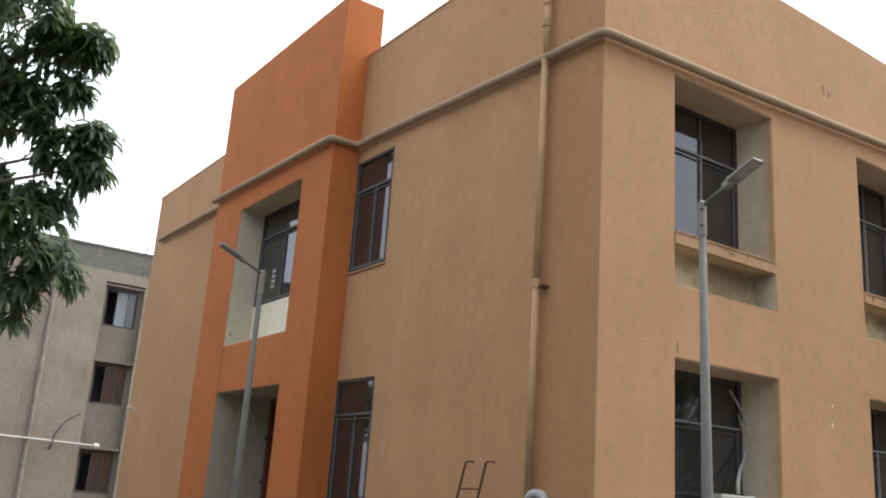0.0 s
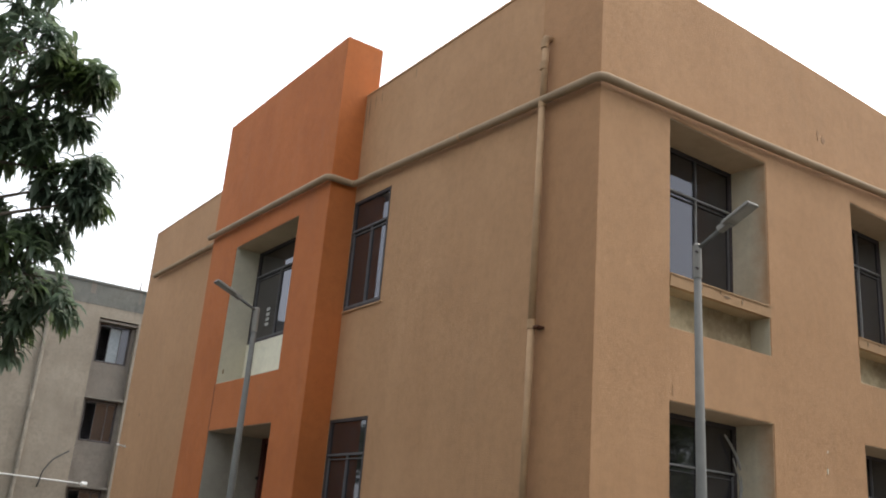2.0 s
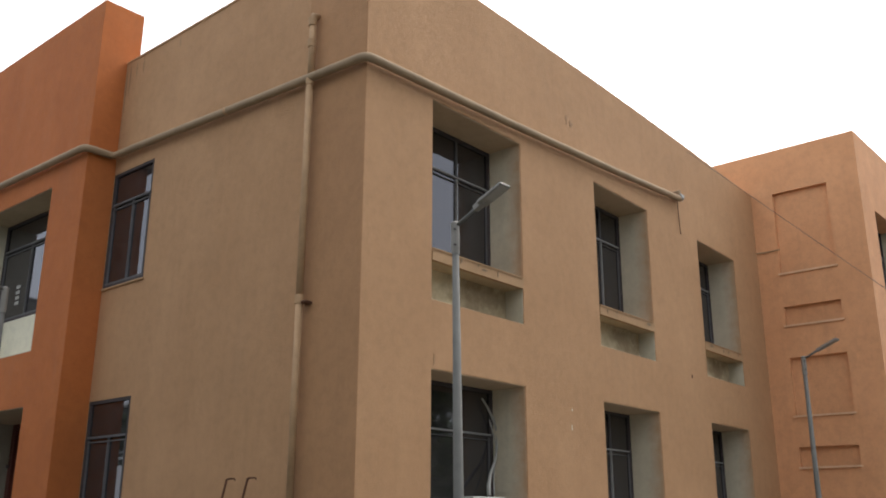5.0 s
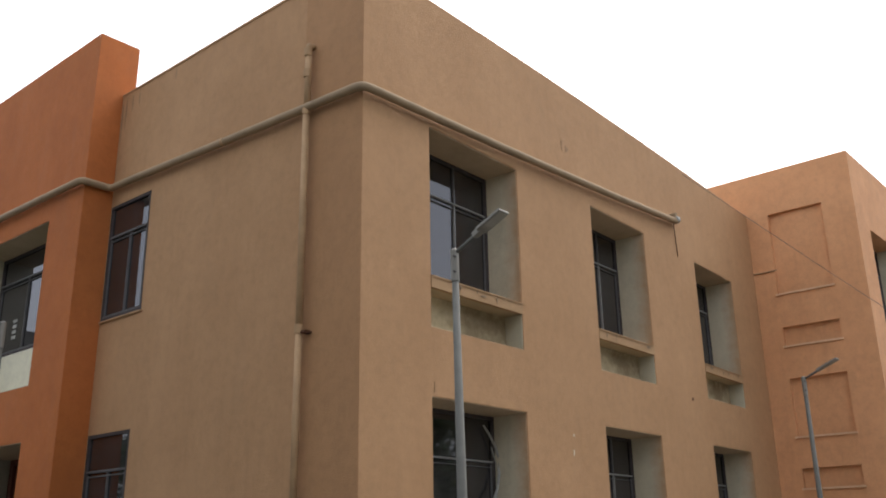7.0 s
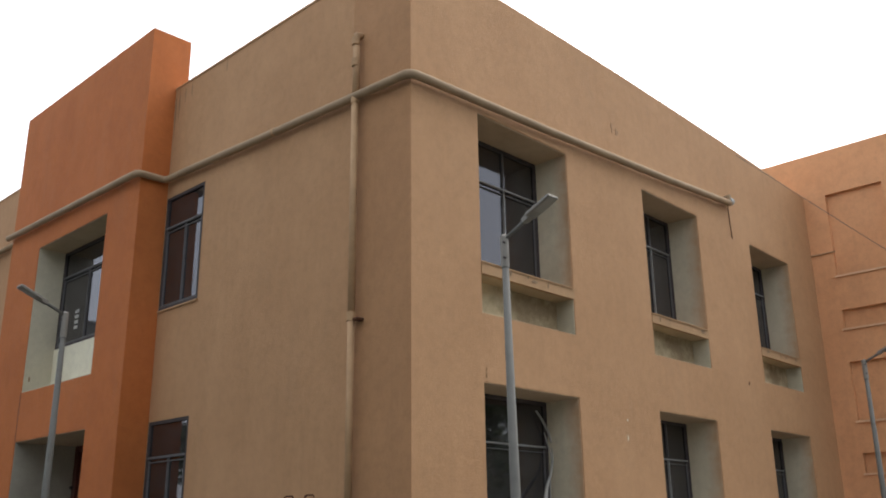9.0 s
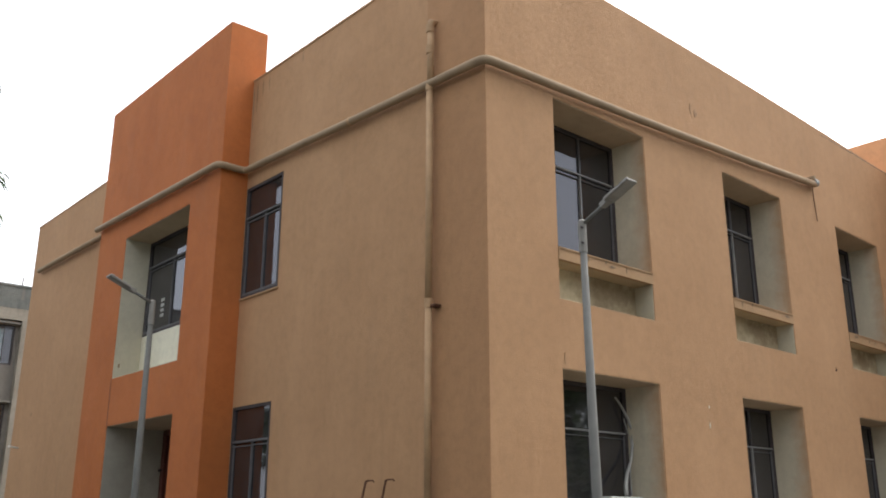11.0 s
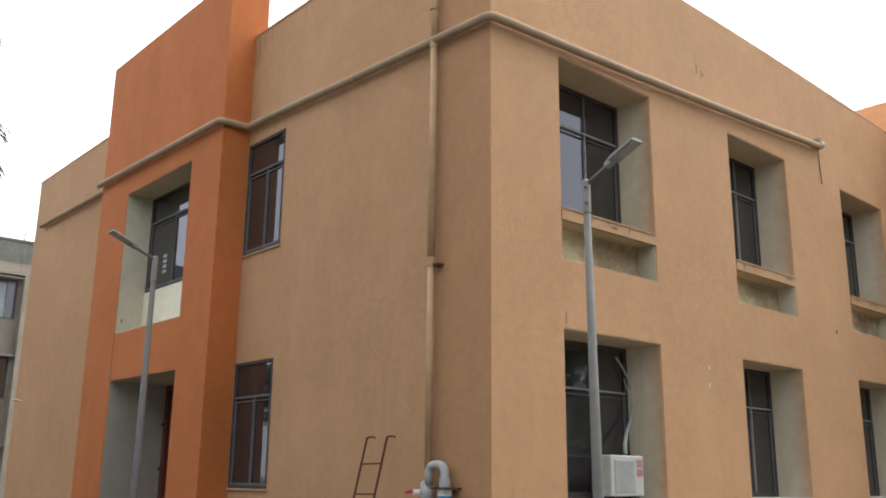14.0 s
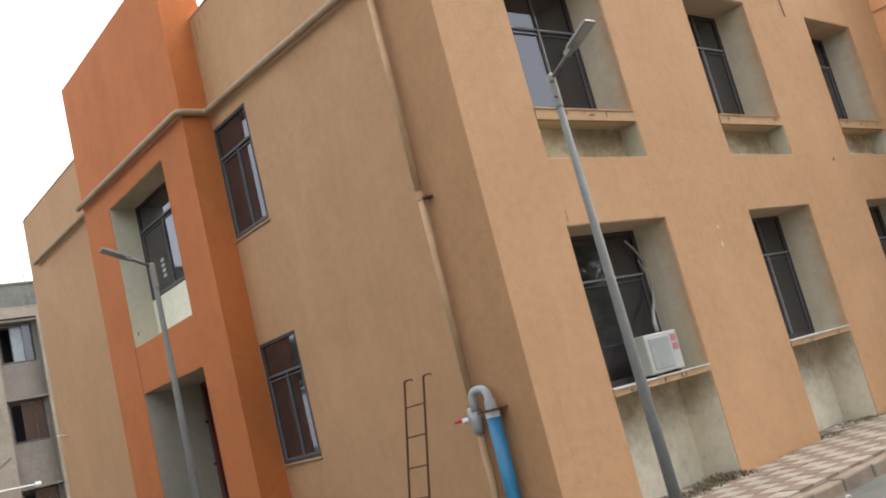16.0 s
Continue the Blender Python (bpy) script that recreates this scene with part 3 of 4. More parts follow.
# ---- the far wing ----
WX, WY, WTOP = 10.85, -2.09, 8.27
wing = thing("building_wing", "taller apricot rendered wing with recessed blind wall panels", "building")
PANELS = ((5.72, 7.36), (4.69, 5.05), (2.98, 4.06), (2.05, 2.40), (-0.2, 0.9))
WP = (-1.49, -0.43)
part("wall", holed(lambda u, z, d: (WX + d, u, z), (WY, 16.0), (ROAD - 0.1, WTOP), [(*WP, *z) for z in PANELS], 0.09), M_WING, wing)
for z0, z1 in PANELS:
    part("blind_panel", boxes((WX + 0.085, WX + 0.12, WP[0] - 0.02, WP[1] + 0.02, z0 - 0.02, z1 + 0.02)), M_WING, wing)
    part("panel_ledge", boxes((WX - 0.03, WX + 0.085, WP[0] - 0.03, WP[1] + 0.03, z0 - 0.035, z0)), M_WINGLEDGE, wing, "ledge painted paler for caught light")
part("wall", boxes((WX + 0.12, WX + 0.4, WY + 0.45, 16.0, ROAD - 0.1, WTOP)), M_WING, wing)
wf_holes = [(11.62, 13.3, 5.0, 6.85), (11.62, 13.3, 1.6, 3.5)]
part("wall", holed(lambda u, z, d: (u, WY + d, z), (WX + 0.09, 24.0), (ROAD - 0.1, WTOP), wf_holes, 0.45), M_WING, wing)
for u0, u1, z0, z1 in wf_holes:
    for q0, q1 in ((u1 - 0.012, u1 + 0.001), (u0 - 0.001, u0 + 0.012)):
        part("reveal", boxes((q0, q1, WY + 0.012, WY + 0.42, z0, z1)), M_PALE, wing)
    window(wing, lambda u, d, z: Vector((u, WY + 0.38 + d, z)), u0 + 0.012, u1 - 0.012, z0, z1, z1 - 0.55, (12.4,))
part("roof", boxes((WX + 0.4, 24.0, WY + 0.45, 16.0, 7.3, 7.5)), M_ROOF, wing)

tagged(part("conduit", tube(bmesh.new(), [(10.835, -0.01, 6.20), (10.832, -0.2, 6.19), (10.835, -0.47, 6.20)], 0.016, 8), M_PIPE), "thin painted conduit fixed on the wing wall beside the corner", "conduit")

# ---- pipes on the building ----
PR = 0.053
band = thing("drain_pipe", "beige painted horizontal drain pipe running round the facade", "pipe")
ax = -PR - 0.03
run = [(7.45, ax, 6.46), (5.5, ax, 6.335), (2.5, ax, 6.19)]
corner_pts = bend((1, ax, 6.12), (ax, ax, 6.10), (ax, 1, 6.135), 0.13)
a_run = [(ax, 2.5, 6.21), (ax, 4.6, 6.31)]
in1 = bend((ax, 4.6, 6.31), (ax, BAY_Y0 - 0.06, 6.335), (BAY_X + ax, BAY_Y0 - 0.06, 6.335), 0.08)
out1 = bend((ax, BAY_Y0 - 0.06, 6.335), (BAY_X + ax, BAY_Y0 - 0.06, 6.335), (BAY_X + ax, 7, 6.375), 0.1)
part("pipe_run", tube(bmesh.new(), [*run, *corner_pts, *a_run, *in1, *out1, (BAY_X + ax, BAY_Y1 + 0.02, 6.44)], PR, 16), M_PIPE_TOP, band, smooth=True)
for y in (2.48,):
    part("coupling", tube(bmesh.new(), [(ax, y, 6.212), (ax, y + 0.05, 6.214)], PR + 0.006, 16), M_PIPE, band)
part("end_cap", tube(bmesh.new(), [(7.40, ax, 6.487), (7.50, ax, 6.493)], PR + 0.012, 16), M_GREYPVC, band, "grey pipe end")
part("outlet", tube(bmesh.new(), [(7.42, 0.05, 6.56), (7.42, ax, 6.56), (7.42, ax, 6.50)], 0.045, 10), M_PIPE_TOP, band)
far_band = tagged(part("drain_pipe", tube(bmesh.new(), [(ax, BAY_Y1 + 0.03, 6.62), (ax, 14.6, 6.68), (ax, 14.9, 6.68)], PR, 14), M_PIPE_TOP, smooth=True),
                  "beige painted drain pipe below the parapet", "pipe")
# thin rod added in place of a faint stain line on the wall
stain_rod = tagged(part("drain_stain_rod", tube(bmesh.new(), [(7.46, -0.03, 6.42), (7.47, -0.03, 6.1), (7.5, -0.03, 5.80)], 0.009, 8), M_RUST),
              "thin rod standing in for a stain line below the drain end", "pipe")

band.location = (0, 0, -0.042)
far_band.location = (0, 0, -0.03)

down = thing("downpipe", "beige painted plastic downpipe clamped to the wall", "pipe")
DX, DY = -0.085, 0.87
part("pipe_run", tube(bmesh.new(), [(DX, DY, 1.16), (DX, DY, 3.4)], 0.040, 16), M_PIPE, down, smooth=True)
part("pipe_run", tube(bmesh.new(), [(DX, DY, 3.4), (DX, DY, 6.12)], 0.042, 16), M_PIPE, down, smooth=True)
part("pipe_run", tube(bmesh.new(), [(DX + 0.01, DY, 6.10), (DX + 0.01, DY, 6.90)], 0.042, 16), M_PIPE, down, smooth=True)
for z in (3.40, 6.05, 6.55, 6.84):
    part("socket", tube(bmesh.new(), [(DX, DY, z - 0.05), (DX, DY, z + 0.05)], 0.049, 16), M_PIPE, down)
for z in (3.36,):
    part("clamp", boxes((-0.10, 0.01, DY - 0.12, DY - 0.03, z - 0.012, z + 0.016), bevel=0.005), M_RUST, down, "rusty clamp")
part("pipe_run", tube(bmesh.new(), [(DX, DY, ROAD), (DX, DY, 0.78)], 0.042, 16), M_PIPE, down, smooth=True)

part("elbow", tube(bmesh.new(), [(DX + 0.01, DY, 6.86), (DX + 0.02, DY, 6.93), (0.03, DY, 6.95)], 0.042, 14), M_PIPE, down, smooth=True)

valve = thing("pipe_fitting", "grey plastic swan-neck bend with red-handled valve on the downpipe", "pipe")
part("valve_body", tube(bmesh.new(), [(DX - 0.01, DY, 0.76), (DX - 0.01, DY, 0.82), (DX - 0.01, DY, 0.84), (DX - 0.01, DY, 1.02), (DX - 0.01, DY, 1.04)],
                        [0.06, 0.06, 0.072, 0.072, 0.055], 18), M_GREYPVC, valve, smooth=True)
BY = 0.565
neck = [(DX - 0.03, DY - 0.05, 1.00), *bend((DX - 0.03, DY - 0.05, 1), (DX - 0.03, DY - 0.05, 1.20), (DX - 0.03, BY, 1.20), 0.10),
        *bend((DX - 0.03, DY, 1.20), (DX - 0.03, BY, 1.20), (DX - 0.03, BY, 0.9), 0.11), (DX - 0.03, BY, 0.93)]
part("swan_neck", tube(bmesh.new(), neck, 0.044, 16), M_GREYPVC, valve, smooth=True)
part("coupling", tube(bmesh.new(), [(DX - 0.03, BY, 0.97), (DX - 0.03, BY, 1.07)], 0.058, 16), M_GREYPVC, valve)
part("valve_collar", tube(bmesh.new(), [(DX - 0.09, DY + 0.03, 0.92), (DX - 0.15, DY + 0.06, 0.92)], 0.03, 10), M_WHITE, valve)
part("handle", tube(bmesh.new(), [(DX - 0.12, DY + 0.05, 0.925), (DX - 0.15, DY + 0.09, 0.935), (DX - 0.17, DY + 0.16, 0.92)], [0.028, 0.022, 0.012], 10), M_RED, valve, "red plastic valve lever")
blue = thing("blue_pipe", "wide blue plastic pipe standing against the wall", "pipe")
part("pipe_run", tube(bmesh.new(), [(DX - 0.03, BY, ROAD), (DX - 0.03, BY, 0.90)], 0.074, 20), M_BLUE, blue, smooth=True)
part("rim", tube(bmesh.new(), [(DX - 0.03, BY, 0.89), (DX - 0.03, BY, 0.95)], 0.077, 20), M_WHITE, blue, "white rim")
part("clamp", boxes((DX - 0.14, 0.02, BY - 0.13, BY + 0.10, 0.955, 0.975)), M_RUST, blue, "rusty clamp")

# ---- air conditioner on the ground floor sill ----
ac = thing("air_conditioner", "white outdoor air conditioner with grey grille on the window sill", "air conditioner")
AX0, AX1, AY0, AY1, AZ0, AZ1 = 1.99, 2.60, 0.10, 0.36, 0.885, 1.345
part("casing", boxes((AX0, AX1, AY0, AY1, AZ0, AZ1), bevel=0.018), M_AC, ac)
part("grille", boxes((AX0 + 0.06, AX0 + 0.43, AY0 - 0.012, AY0 + 0.02, AZ0 + 0.04, AZ1 - 0.05), bevel=0.010), M_ACGRILL, ac, "grey fan grille")
part("grille_bars", boxes(*[(AX0 + 0.08, AX0 + 0.41, AY0 - 0.015, AY0 - 0.010, AZ0 + 0.065 + k * 0.022, AZ0 + 0.070 + k * 0.022) for k in range(16)]), M_ACGRILL, ac)
for k in (0, 1):
    part("sticker", boxes((AX1 - 0.135, AX1 - 0.03, AY0 - 0.003, AY0 + 0.005, AZ1 - 0.135 - k * 0.105, AZ1 - 0.05 - k * 0.105)), M_STICKER, ac, "red sticker")
for x in (AX0 + 0.1, AX1 - 0.1):
    part("foot", boxes((x - 0.03, x + 0.03, AY0 + 0.02, AY1 - 0.02, AZ0 - 0.03, AZ0)), M_DARKFRAME, ac)
hose = thing("refrigerant_line", "wrapped refrigerant hose and cable from air conditioner to window", "hose")
part("hose", tube(bmesh.new(), [(2.42, 0.27, 1.37), (2.45, 0.30, 1.48), (2.55, 0.35, 1.62), (2.69, 0.39, 1.78), (2.77, 0.41, 1.98), (2.79, 0.42, 2.16), (2.72, 0.43, 2.32), (2.62, 0.44, 2.46), (2.54, 0.46, 2.56)],
                  [0.026, 0.026, 0.022, 0.018, 0.017, 0.017, 0.016, 0.014, 0.012], 10), M_WRAP, hose, smooth=True)
part("cable", tube(bmesh.new(), [(2.60, 0.33, 1.37), (2.68, 0.40, 1.62), (2.76, 0.42, 2.0), (2.66, 0.44, 2.3)], 0.008, 8), M_WRAP, hose)

hose.location = (0.13, 0.05, 0.0)

# ---- rusty ladder ----
ladder = thing("ladder", "rusty iron ladder with hooked tops leaning on the wall", "ladder")
top, foot = Vector((-0.14, 0, 1.50)), Vector((-0.66, 0, ROAD))
for y in (1.89, 1.52):
    part("rail", tube(bmesh.new(), [foot + Vector((0, y, 0)), top + Vector((0, y, 0)), top + Vector((0.015, y - 0.01, 0.010)), top + Vector((0.06, y - 0.055, 0.014)), top + Vector((0.065, y - 0.07, -0.008))],
                      [0.014, 0.014, 0.011, 0.009, 0.008], 8), M_RUST, ladder)
for k in range(6):
    p = top.lerp(foot, (0.29 + 0.335 * k) / 2.2)
    part("rung", tube(bmesh.new(), [p + Vector((0, 1.52, 0)), p + Vector((0, 1.89, -0.005))], 0.009, 8), M_RUST, ladder)


# ---- street lamps ----
def street_lamp():
    """A tapered steel pole with a pale sleeve and an inclined arm along +x, base at the origin."""
    lamp = thing("street_lamp", "grey steel street lamp with flat led head on an inclined arm", "street lamp", "street lamps round the building")
    h = 4.14
    part("pole", tube(bmesh.new(), [(0, 0, 0), (0, 0, 1.2), (0, 0, h)], [0.058, 0.050, 0.032], 16), M_GALV, lamp, smooth=True)
    part("base_plate", boxes((-0.13, 0.13, -0.13, 0.13, 0, 0.02), bevel=0.004), M_GALV, lamp)
    part("sleeve", tube(bmesh.new(), [(0, 0, h - 0.03), (0, 0, h + 0.27)], 0.039, 14), M_LAMPBOX, lamp, "pale grey sleeve")
    part("cap", tube(bmesh.new(), [(0, 0, h + 0.27), (0, 0, h + 0.29)], [0.041, 0.023], 14), M_LAMPBOX, lamp)
    for z in (h + 0.05, h + 0.2):
        part("bolt", tube(bmesh.new(), [(0.03, -0.055, z), (0.03, -0.03, z)], 0.01, 8), M_DARKFRAME, lamp)
    z0 = h + 0.25
    end = Vector((0.30, 0, z0 + 0.13))
    part("arm", tube(bmesh.new(), [(0, 0, z0 - 0.01), end], 0.019, 10), M_GALV, lamp, smooth=True)
    at = Matrix.Translation(end) @ Matrix.Rotation(-math.atan2(0.13, 0.30), 4, "Y")

    def lay(name, bm, m, under, label=""):
        bm.transform(at)
        return part(name, bm, m, under, label)

    lay("clamp", boxes((-0.06, 0.06, -0.035, 0.035, -0.025, 0.03), bevel=0.008), M_LAMPBOX, lamp)
    head = lay("lamp_head", boxes((0.02, 0.33, -0.074, 0.074, -0.014, 0.018), bevel=0.009), M_LAMPBOX, lamp, "flat grey led head")
    lay("lens", boxes((0.11, 0.31, -0.057, 0.057, -0.018, -0.011)), M_LED, head, "pale led lens")
    lay("fins", boxes(*[(0.05 + k * 0.045, 0.06 + k * 0.045, -0.057, 0.057, 0.016, 0.030) for k in range(6)]), M_LAMPBOX, head)
    return lamp


lamp_b = street_lamp()
lamp_b.matrix_world = pose(-0.135, -1.475, ROAD, 0.40, -0.40, -90)
copy_thing(lamp_b, pose(-1.80, 4.30, ROAD, 0, 0, 180))
copy_thing(lamp_b, pose(9.19, -1.27, ROAD, 0, 0, -90))

# ---- overhead wire ----
p0, p1 = Vector((7.93, 0.1, 7.62)), Vector((11.2, -2.41, 5.10))
wire_pts = [p0 + (p1 - p0) * t + Vector((0, 0, -0.12 * math.sin(math.pi * min(1, t / 2.6)))) for t in [k * 0.26 for k in range(11)]]
tagged(part("overhead_wire", tube(bmesh.new(), wire_pts, 0.0045, 6), M_WIRE), "thin dark service wire strung from the parapet", "cable")

# ---- old concrete block beyond ----
FY = 30.0
old = thing("apartment_block", "weathered grey three-storey concrete block with stained parapet", "building")
bays = ((2.52, 4.05), (-2.6, -1.0), (-6.6, -5.0))
oz = ((6.80, 8.34), (3.77, 5.35), (0.45, 2.04))
part("wall", holed(lambda u, z, d: (u, FY + d, z), (-14, 9), (ROAD - 0.1, 8.95), [(a, b, -0.3, 8.5) for a, b in bays], 0.5), M_CONC, old)
part("parapet", boxes((-14, 9, FY - 0.01, FY + 0.4, 8.95, 9.80)), M_PARAPET_OLD, old, "dark mossy stained parapet")
part("coping", boxes((-14, 9, FY - 0.05, FY + 0.45, 9.80, 9.88)), M_PARAPET_OLD, old)
part("wall", boxes((-14, -13.6, FY + 0.5, FY + 9, ROAD, 9.8), (8.6, 9, FY + 0.5, FY + 9, ROAD, 9.8), (-14, 9, FY + 9, FY + 9.4, ROAD, 9.8)), M_CONC, old)
part("roof", boxes((-13.6, 8.6, FY + 0.5, FY + 9, 8.9, 9.0)), M_ROOF, old)
for z in (0.9, 2.75, 4.55, 6.35, 7.9):
    part("pour_line", boxes((-14, 2.50, FY - 0.006, FY - 0.001, z, z + 0.03)), M_CONC, old)
rp = random.Random(31)
for k in range(26):
    x, w = -7.0 + 0.55 * k + rp.uniform(-0.2, 0.2), rp.uniform(0.05, 0.22)
    part("rain_streak", boxes((x, x + w, FY - 0.018, FY - 0.011, 9.78 - rp.uniform(0.25, 0.8), 9.79)), rp.choice((M_CONC_DARK, M_PARAPET_OLD, M_PARAPET_OLD)), old)
for a, b in bays:
    part("infill_wall", holed(lambda u, z, d: (u, FY + 0.30 + d, z), (a, b), (-0.3, 8.5), [(a + 0.14, b - 0.14, *z) for z in oz], 0.15), M_CONC_DARK, old)
    for z0, z1 in oz:
        part("ledge", boxes((a - 0.05, b + 0.05, FY + 0.05, FY + 0.31, z1 + 0.02, z1 + 0.10)), M_CONC_DARK, old)
        w = window(old, lambda u, d, z: Vector((u, FY + 0.36 + d, z)), a + 0.14, b - 0.14, z0, z1, z1 - 0.02 - 0.06, (a + 0.58, a + 1.02), True, 1 if z0 < 6 else 2)
    part("curtain", boxes((a + 0.6, a + 1.0, FY + 0.38, FY + 0.40, 6.86, 8.22)), M_CURTAIN, old, "pale blue-grey board in the window")
    part("dark_room", boxes((a - 0.2, b + 0.2, FY + 2.4, FY + 2.5, -0.3, 8.5)), M_INSIDE, old)
tagged(part("drain_pipe", tube(bmesh.new(), [(0.66, FY - 0.09, ROAD), (0.66, FY - 0.09, 9.0)], 0.075, 10), M_DRAIN), "limewashed cast-iron rainwater pipe on concrete wall", "pipe")
hp = thing("service_pipe", "white plastic water pipe fixed along the concrete wall", "pipe")
part("pipe_run", tube(bmesh.new(), [(-6, FY - 0.16, 2.38), (0, FY - 0.16, 2.27), (3.05, FY - 0.16, 2.19)], 0.03, 10), M_WHITE, hp)
part("end_cap", tube(bmesh.new(), [(2.98, FY - 0.16, 2.19), (3.18, FY - 0.16, 2.185)], 0.085, 12), M_WHITE, hp)
arm = tagged(part("lamp_bracket", tube(bmesh.new(), [(1.47, FY, 1.95), (1.47, FY - 0.25, 2.1), (1.5, FY - 0.4, 2.5), (1.75, FY - 0.55, 2.95), (2.2, FY - 0.7, 3.28)], 0.03, 8), M_GALV),
             "curved grey steel bracket arm on the concrete wall", "lamp bracket")
tagged(part("antenna_rod", tube(bmesh.new(), [(3.9, FY + 0.2, 9.8), (3.92, FY + 0.2, 10.25)], 0.02, 6), M_RUST), "thin rusty rod standing on the parapet", "rod")


# ---- mango tree ----
def mango_tree():
    rnd = random.Random(11)
    tree = thing("mango_tree", "dense dark green mango tree with long drooping leaves", "tree")
    base = Vector((-6.9, 2.5, ROAD))
    fork = Vector((-6.7, 2.2, 2.1))
    part("trunk", tube(bmesh.new(), [base, base.lerp(fork, 0.3) + Vector((0.05, 0, 0)), base.lerp(fork, 0.7), fork, fork + Vector((0.05, -0.1, 0.9)), fork + Vector((0.0, -0.2, 2.2))],
                       [0.24, 0.19, 0.16, 0.14, 0.10, 0.05], 12), M_BARK, tree, smooth=True)
    blobs = [((-5.45, 1.15, 4.72), 0.44), ((-5.10, 1.16, 4.60), 0.30), ((-5.22, 1.31, 4.10), 0.24), ((-4.90, 1.40, 3.74), 0.24), ((-5.06, 1.63, 3.00), 0.44),
             ((-4.78, 1.65, 2.80), 0.28), ((-5.02, 1.76, 2.52), 0.28), ((-5.9, 1.7, 3.35), 0.50), ((-6.45, 1.3, 4.45), 0.75), ((-5.75, 1.9, 2.65), 0.55),
             ((-6.95, 1.7, 3.4), 0.95), ((-5.80, 0.95, 5.45), 0.60), ((-7.2, 2.6, 4.6), 1.0), ((-6.3, 2.6, 5.2), 0.9), ((-5.40, 1.60, 3.42), 0.16), ((-5.30, 1.45, 3.95), 0.30), ((-5.55, 1.40, 4.25), 0.28), ((-5.35, 1.85, 2.95), 0.45), ((-4.95, 1.55, 3.35), 0.22), ((-4.90, 1.05, 4.62), 0.20), ((-4.70, 1.27, 3.84), 0.20), ((-4.72, 1.30, 3.62), 0.16), ((-4.95, 1.2, 4.25), 0.14)]
    shift = Vector((-0.01, 0.05, 0.0))
    for c, r in blobs:
        c = Vector(c) + shift
        start = fork + Vector((0.02, -0.15, max(-0.2, min(2.0, (c.z - fork.z) * 0.5))))
        mid = start.lerp(c, 0.5) + Vector((rnd.uniform(-0.3, 0.3), rnd.uniform(-0.3, 0.3), rnd.uniform(-0.1, 0.4)))
        part("limb", tube(bmesh.new(), [start, start.lerp(mid, 0.5) + Vector((0, 0, 0.05)), mid, mid.lerp(c, 0.6), c], [0.04, 0.03, 0.02, 0.013, 0.008], 8), M_BARK, tree, smooth=True)
    vs, fs, tw = [], [], bmesh.new()

    def leaf(o, d, length, wide):
        """A folded, drooping blade of four segments."""
        d = d.normalized()
        s = d.cross(Vector((0, 0, 1)))
        s = s.normalized() if s.length > 0.05 else Vector((1, 0, 0))
        n0 = len(vs)
        p = o.copy()
        for k, w in enumerate((0.18, 0.85, 1.0, 0.6, 0.04)):
            n = s.cross(d)
            vs.extend([tuple(p - s * w * wide + n * 0.3 * w * wide), tuple(p), tuple(p + s * w * wide + n * 0.3 * w * wide)])
            p = p + d * length * 0.25
            d = (d + Vector((0, 0, -0.40))).normalized()
        for k in range(4):
            a = n0 + 3 * k
            fs.extend([(a, a + 1, a + 4, a + 3), (a + 1, a + 2, a + 5, a + 4)])

    for c, r in blobs:
        c = Vector(c) + shift
        for _ in range(int(14 + 92 * r ** 2)):
            v = Vector((rnd.gauss(0, 1), rnd.gauss(0, 1), rnd.gauss(0, 0.8)))
            v = v.normalized() * r * rnd.uniform(0.3, 1.05) ** 0.6
            tip = c + v
            tube(tw, [c + v * 0.3, c + v * 0.7 + Vector((0, 0, 0.03)), tip], [0.008, 0.006, 0.004], 4, False)
            axis = (v.normalized() + Vector((0, 0, 0.35))).normalized()
            a0 = rnd.uniform(0, 6)
            cnt = rnd.randint(9, 14)
            for k in range(cnt):
                q = a0 + k * 2.4
                e = Vector((math.cos(q), math.sin(q), 0))
                e = (e - axis * e.dot(axis)).normalized()
                dr = axis * rnd.uniform(0.0, 0.5) + e * rnd.uniform(0.6, 1.0) + Vector((0, 0, rnd.uniform(-0.45, 0.15)))
                leaf(tip - axis * rnd.uniform(0, 0.10), dr, rnd.uniform(0.15, 0.25), rnd.uniform(0.019, 0.029))
    part("twig_mass", tw, M_BARK, tree)["kind"] = "stuff"
    me = bpy.data.meshes.new("crown")
    me.from_pydata(vs, [], fs)
    me.materials.append(M_LEAF)
    crown = new("crown", me)
    crown.parent = tree
    crown["label"] = "dark green drooping mango leaves"
    return tree


mango_tree()

# ---- pavement along facade B: kerb stones and chequered pavers ----
KY = -1.52
pavement = tagged(part("pavement", boxes((0.35, 10.84, KY + 0.001, 0.45, ROAD - 0.05, PAVE - 0.03)), M_KERB),
                  "raised pavement of chequered cream and brown pavers beside the building", "pavement", kind="structure")
rnd = random.Random(5)
kerb = tagged(part("kerb", boxes((0.35, 10.84, KY - 0.15, KY, ROAD - 0.1, ROAD + 0.01)), M_KERB), "worn beige concrete kerb stones edging the pavement", "kerb", kind="structure")
x = 0.35
stone = part("kerb_stone", boxes((0.006, 0.594, -0.155, 0.0, -0.1, 0.175), bevel=0.022), M_KERB, kerb)
stone.location = (x, KY, ROAD)
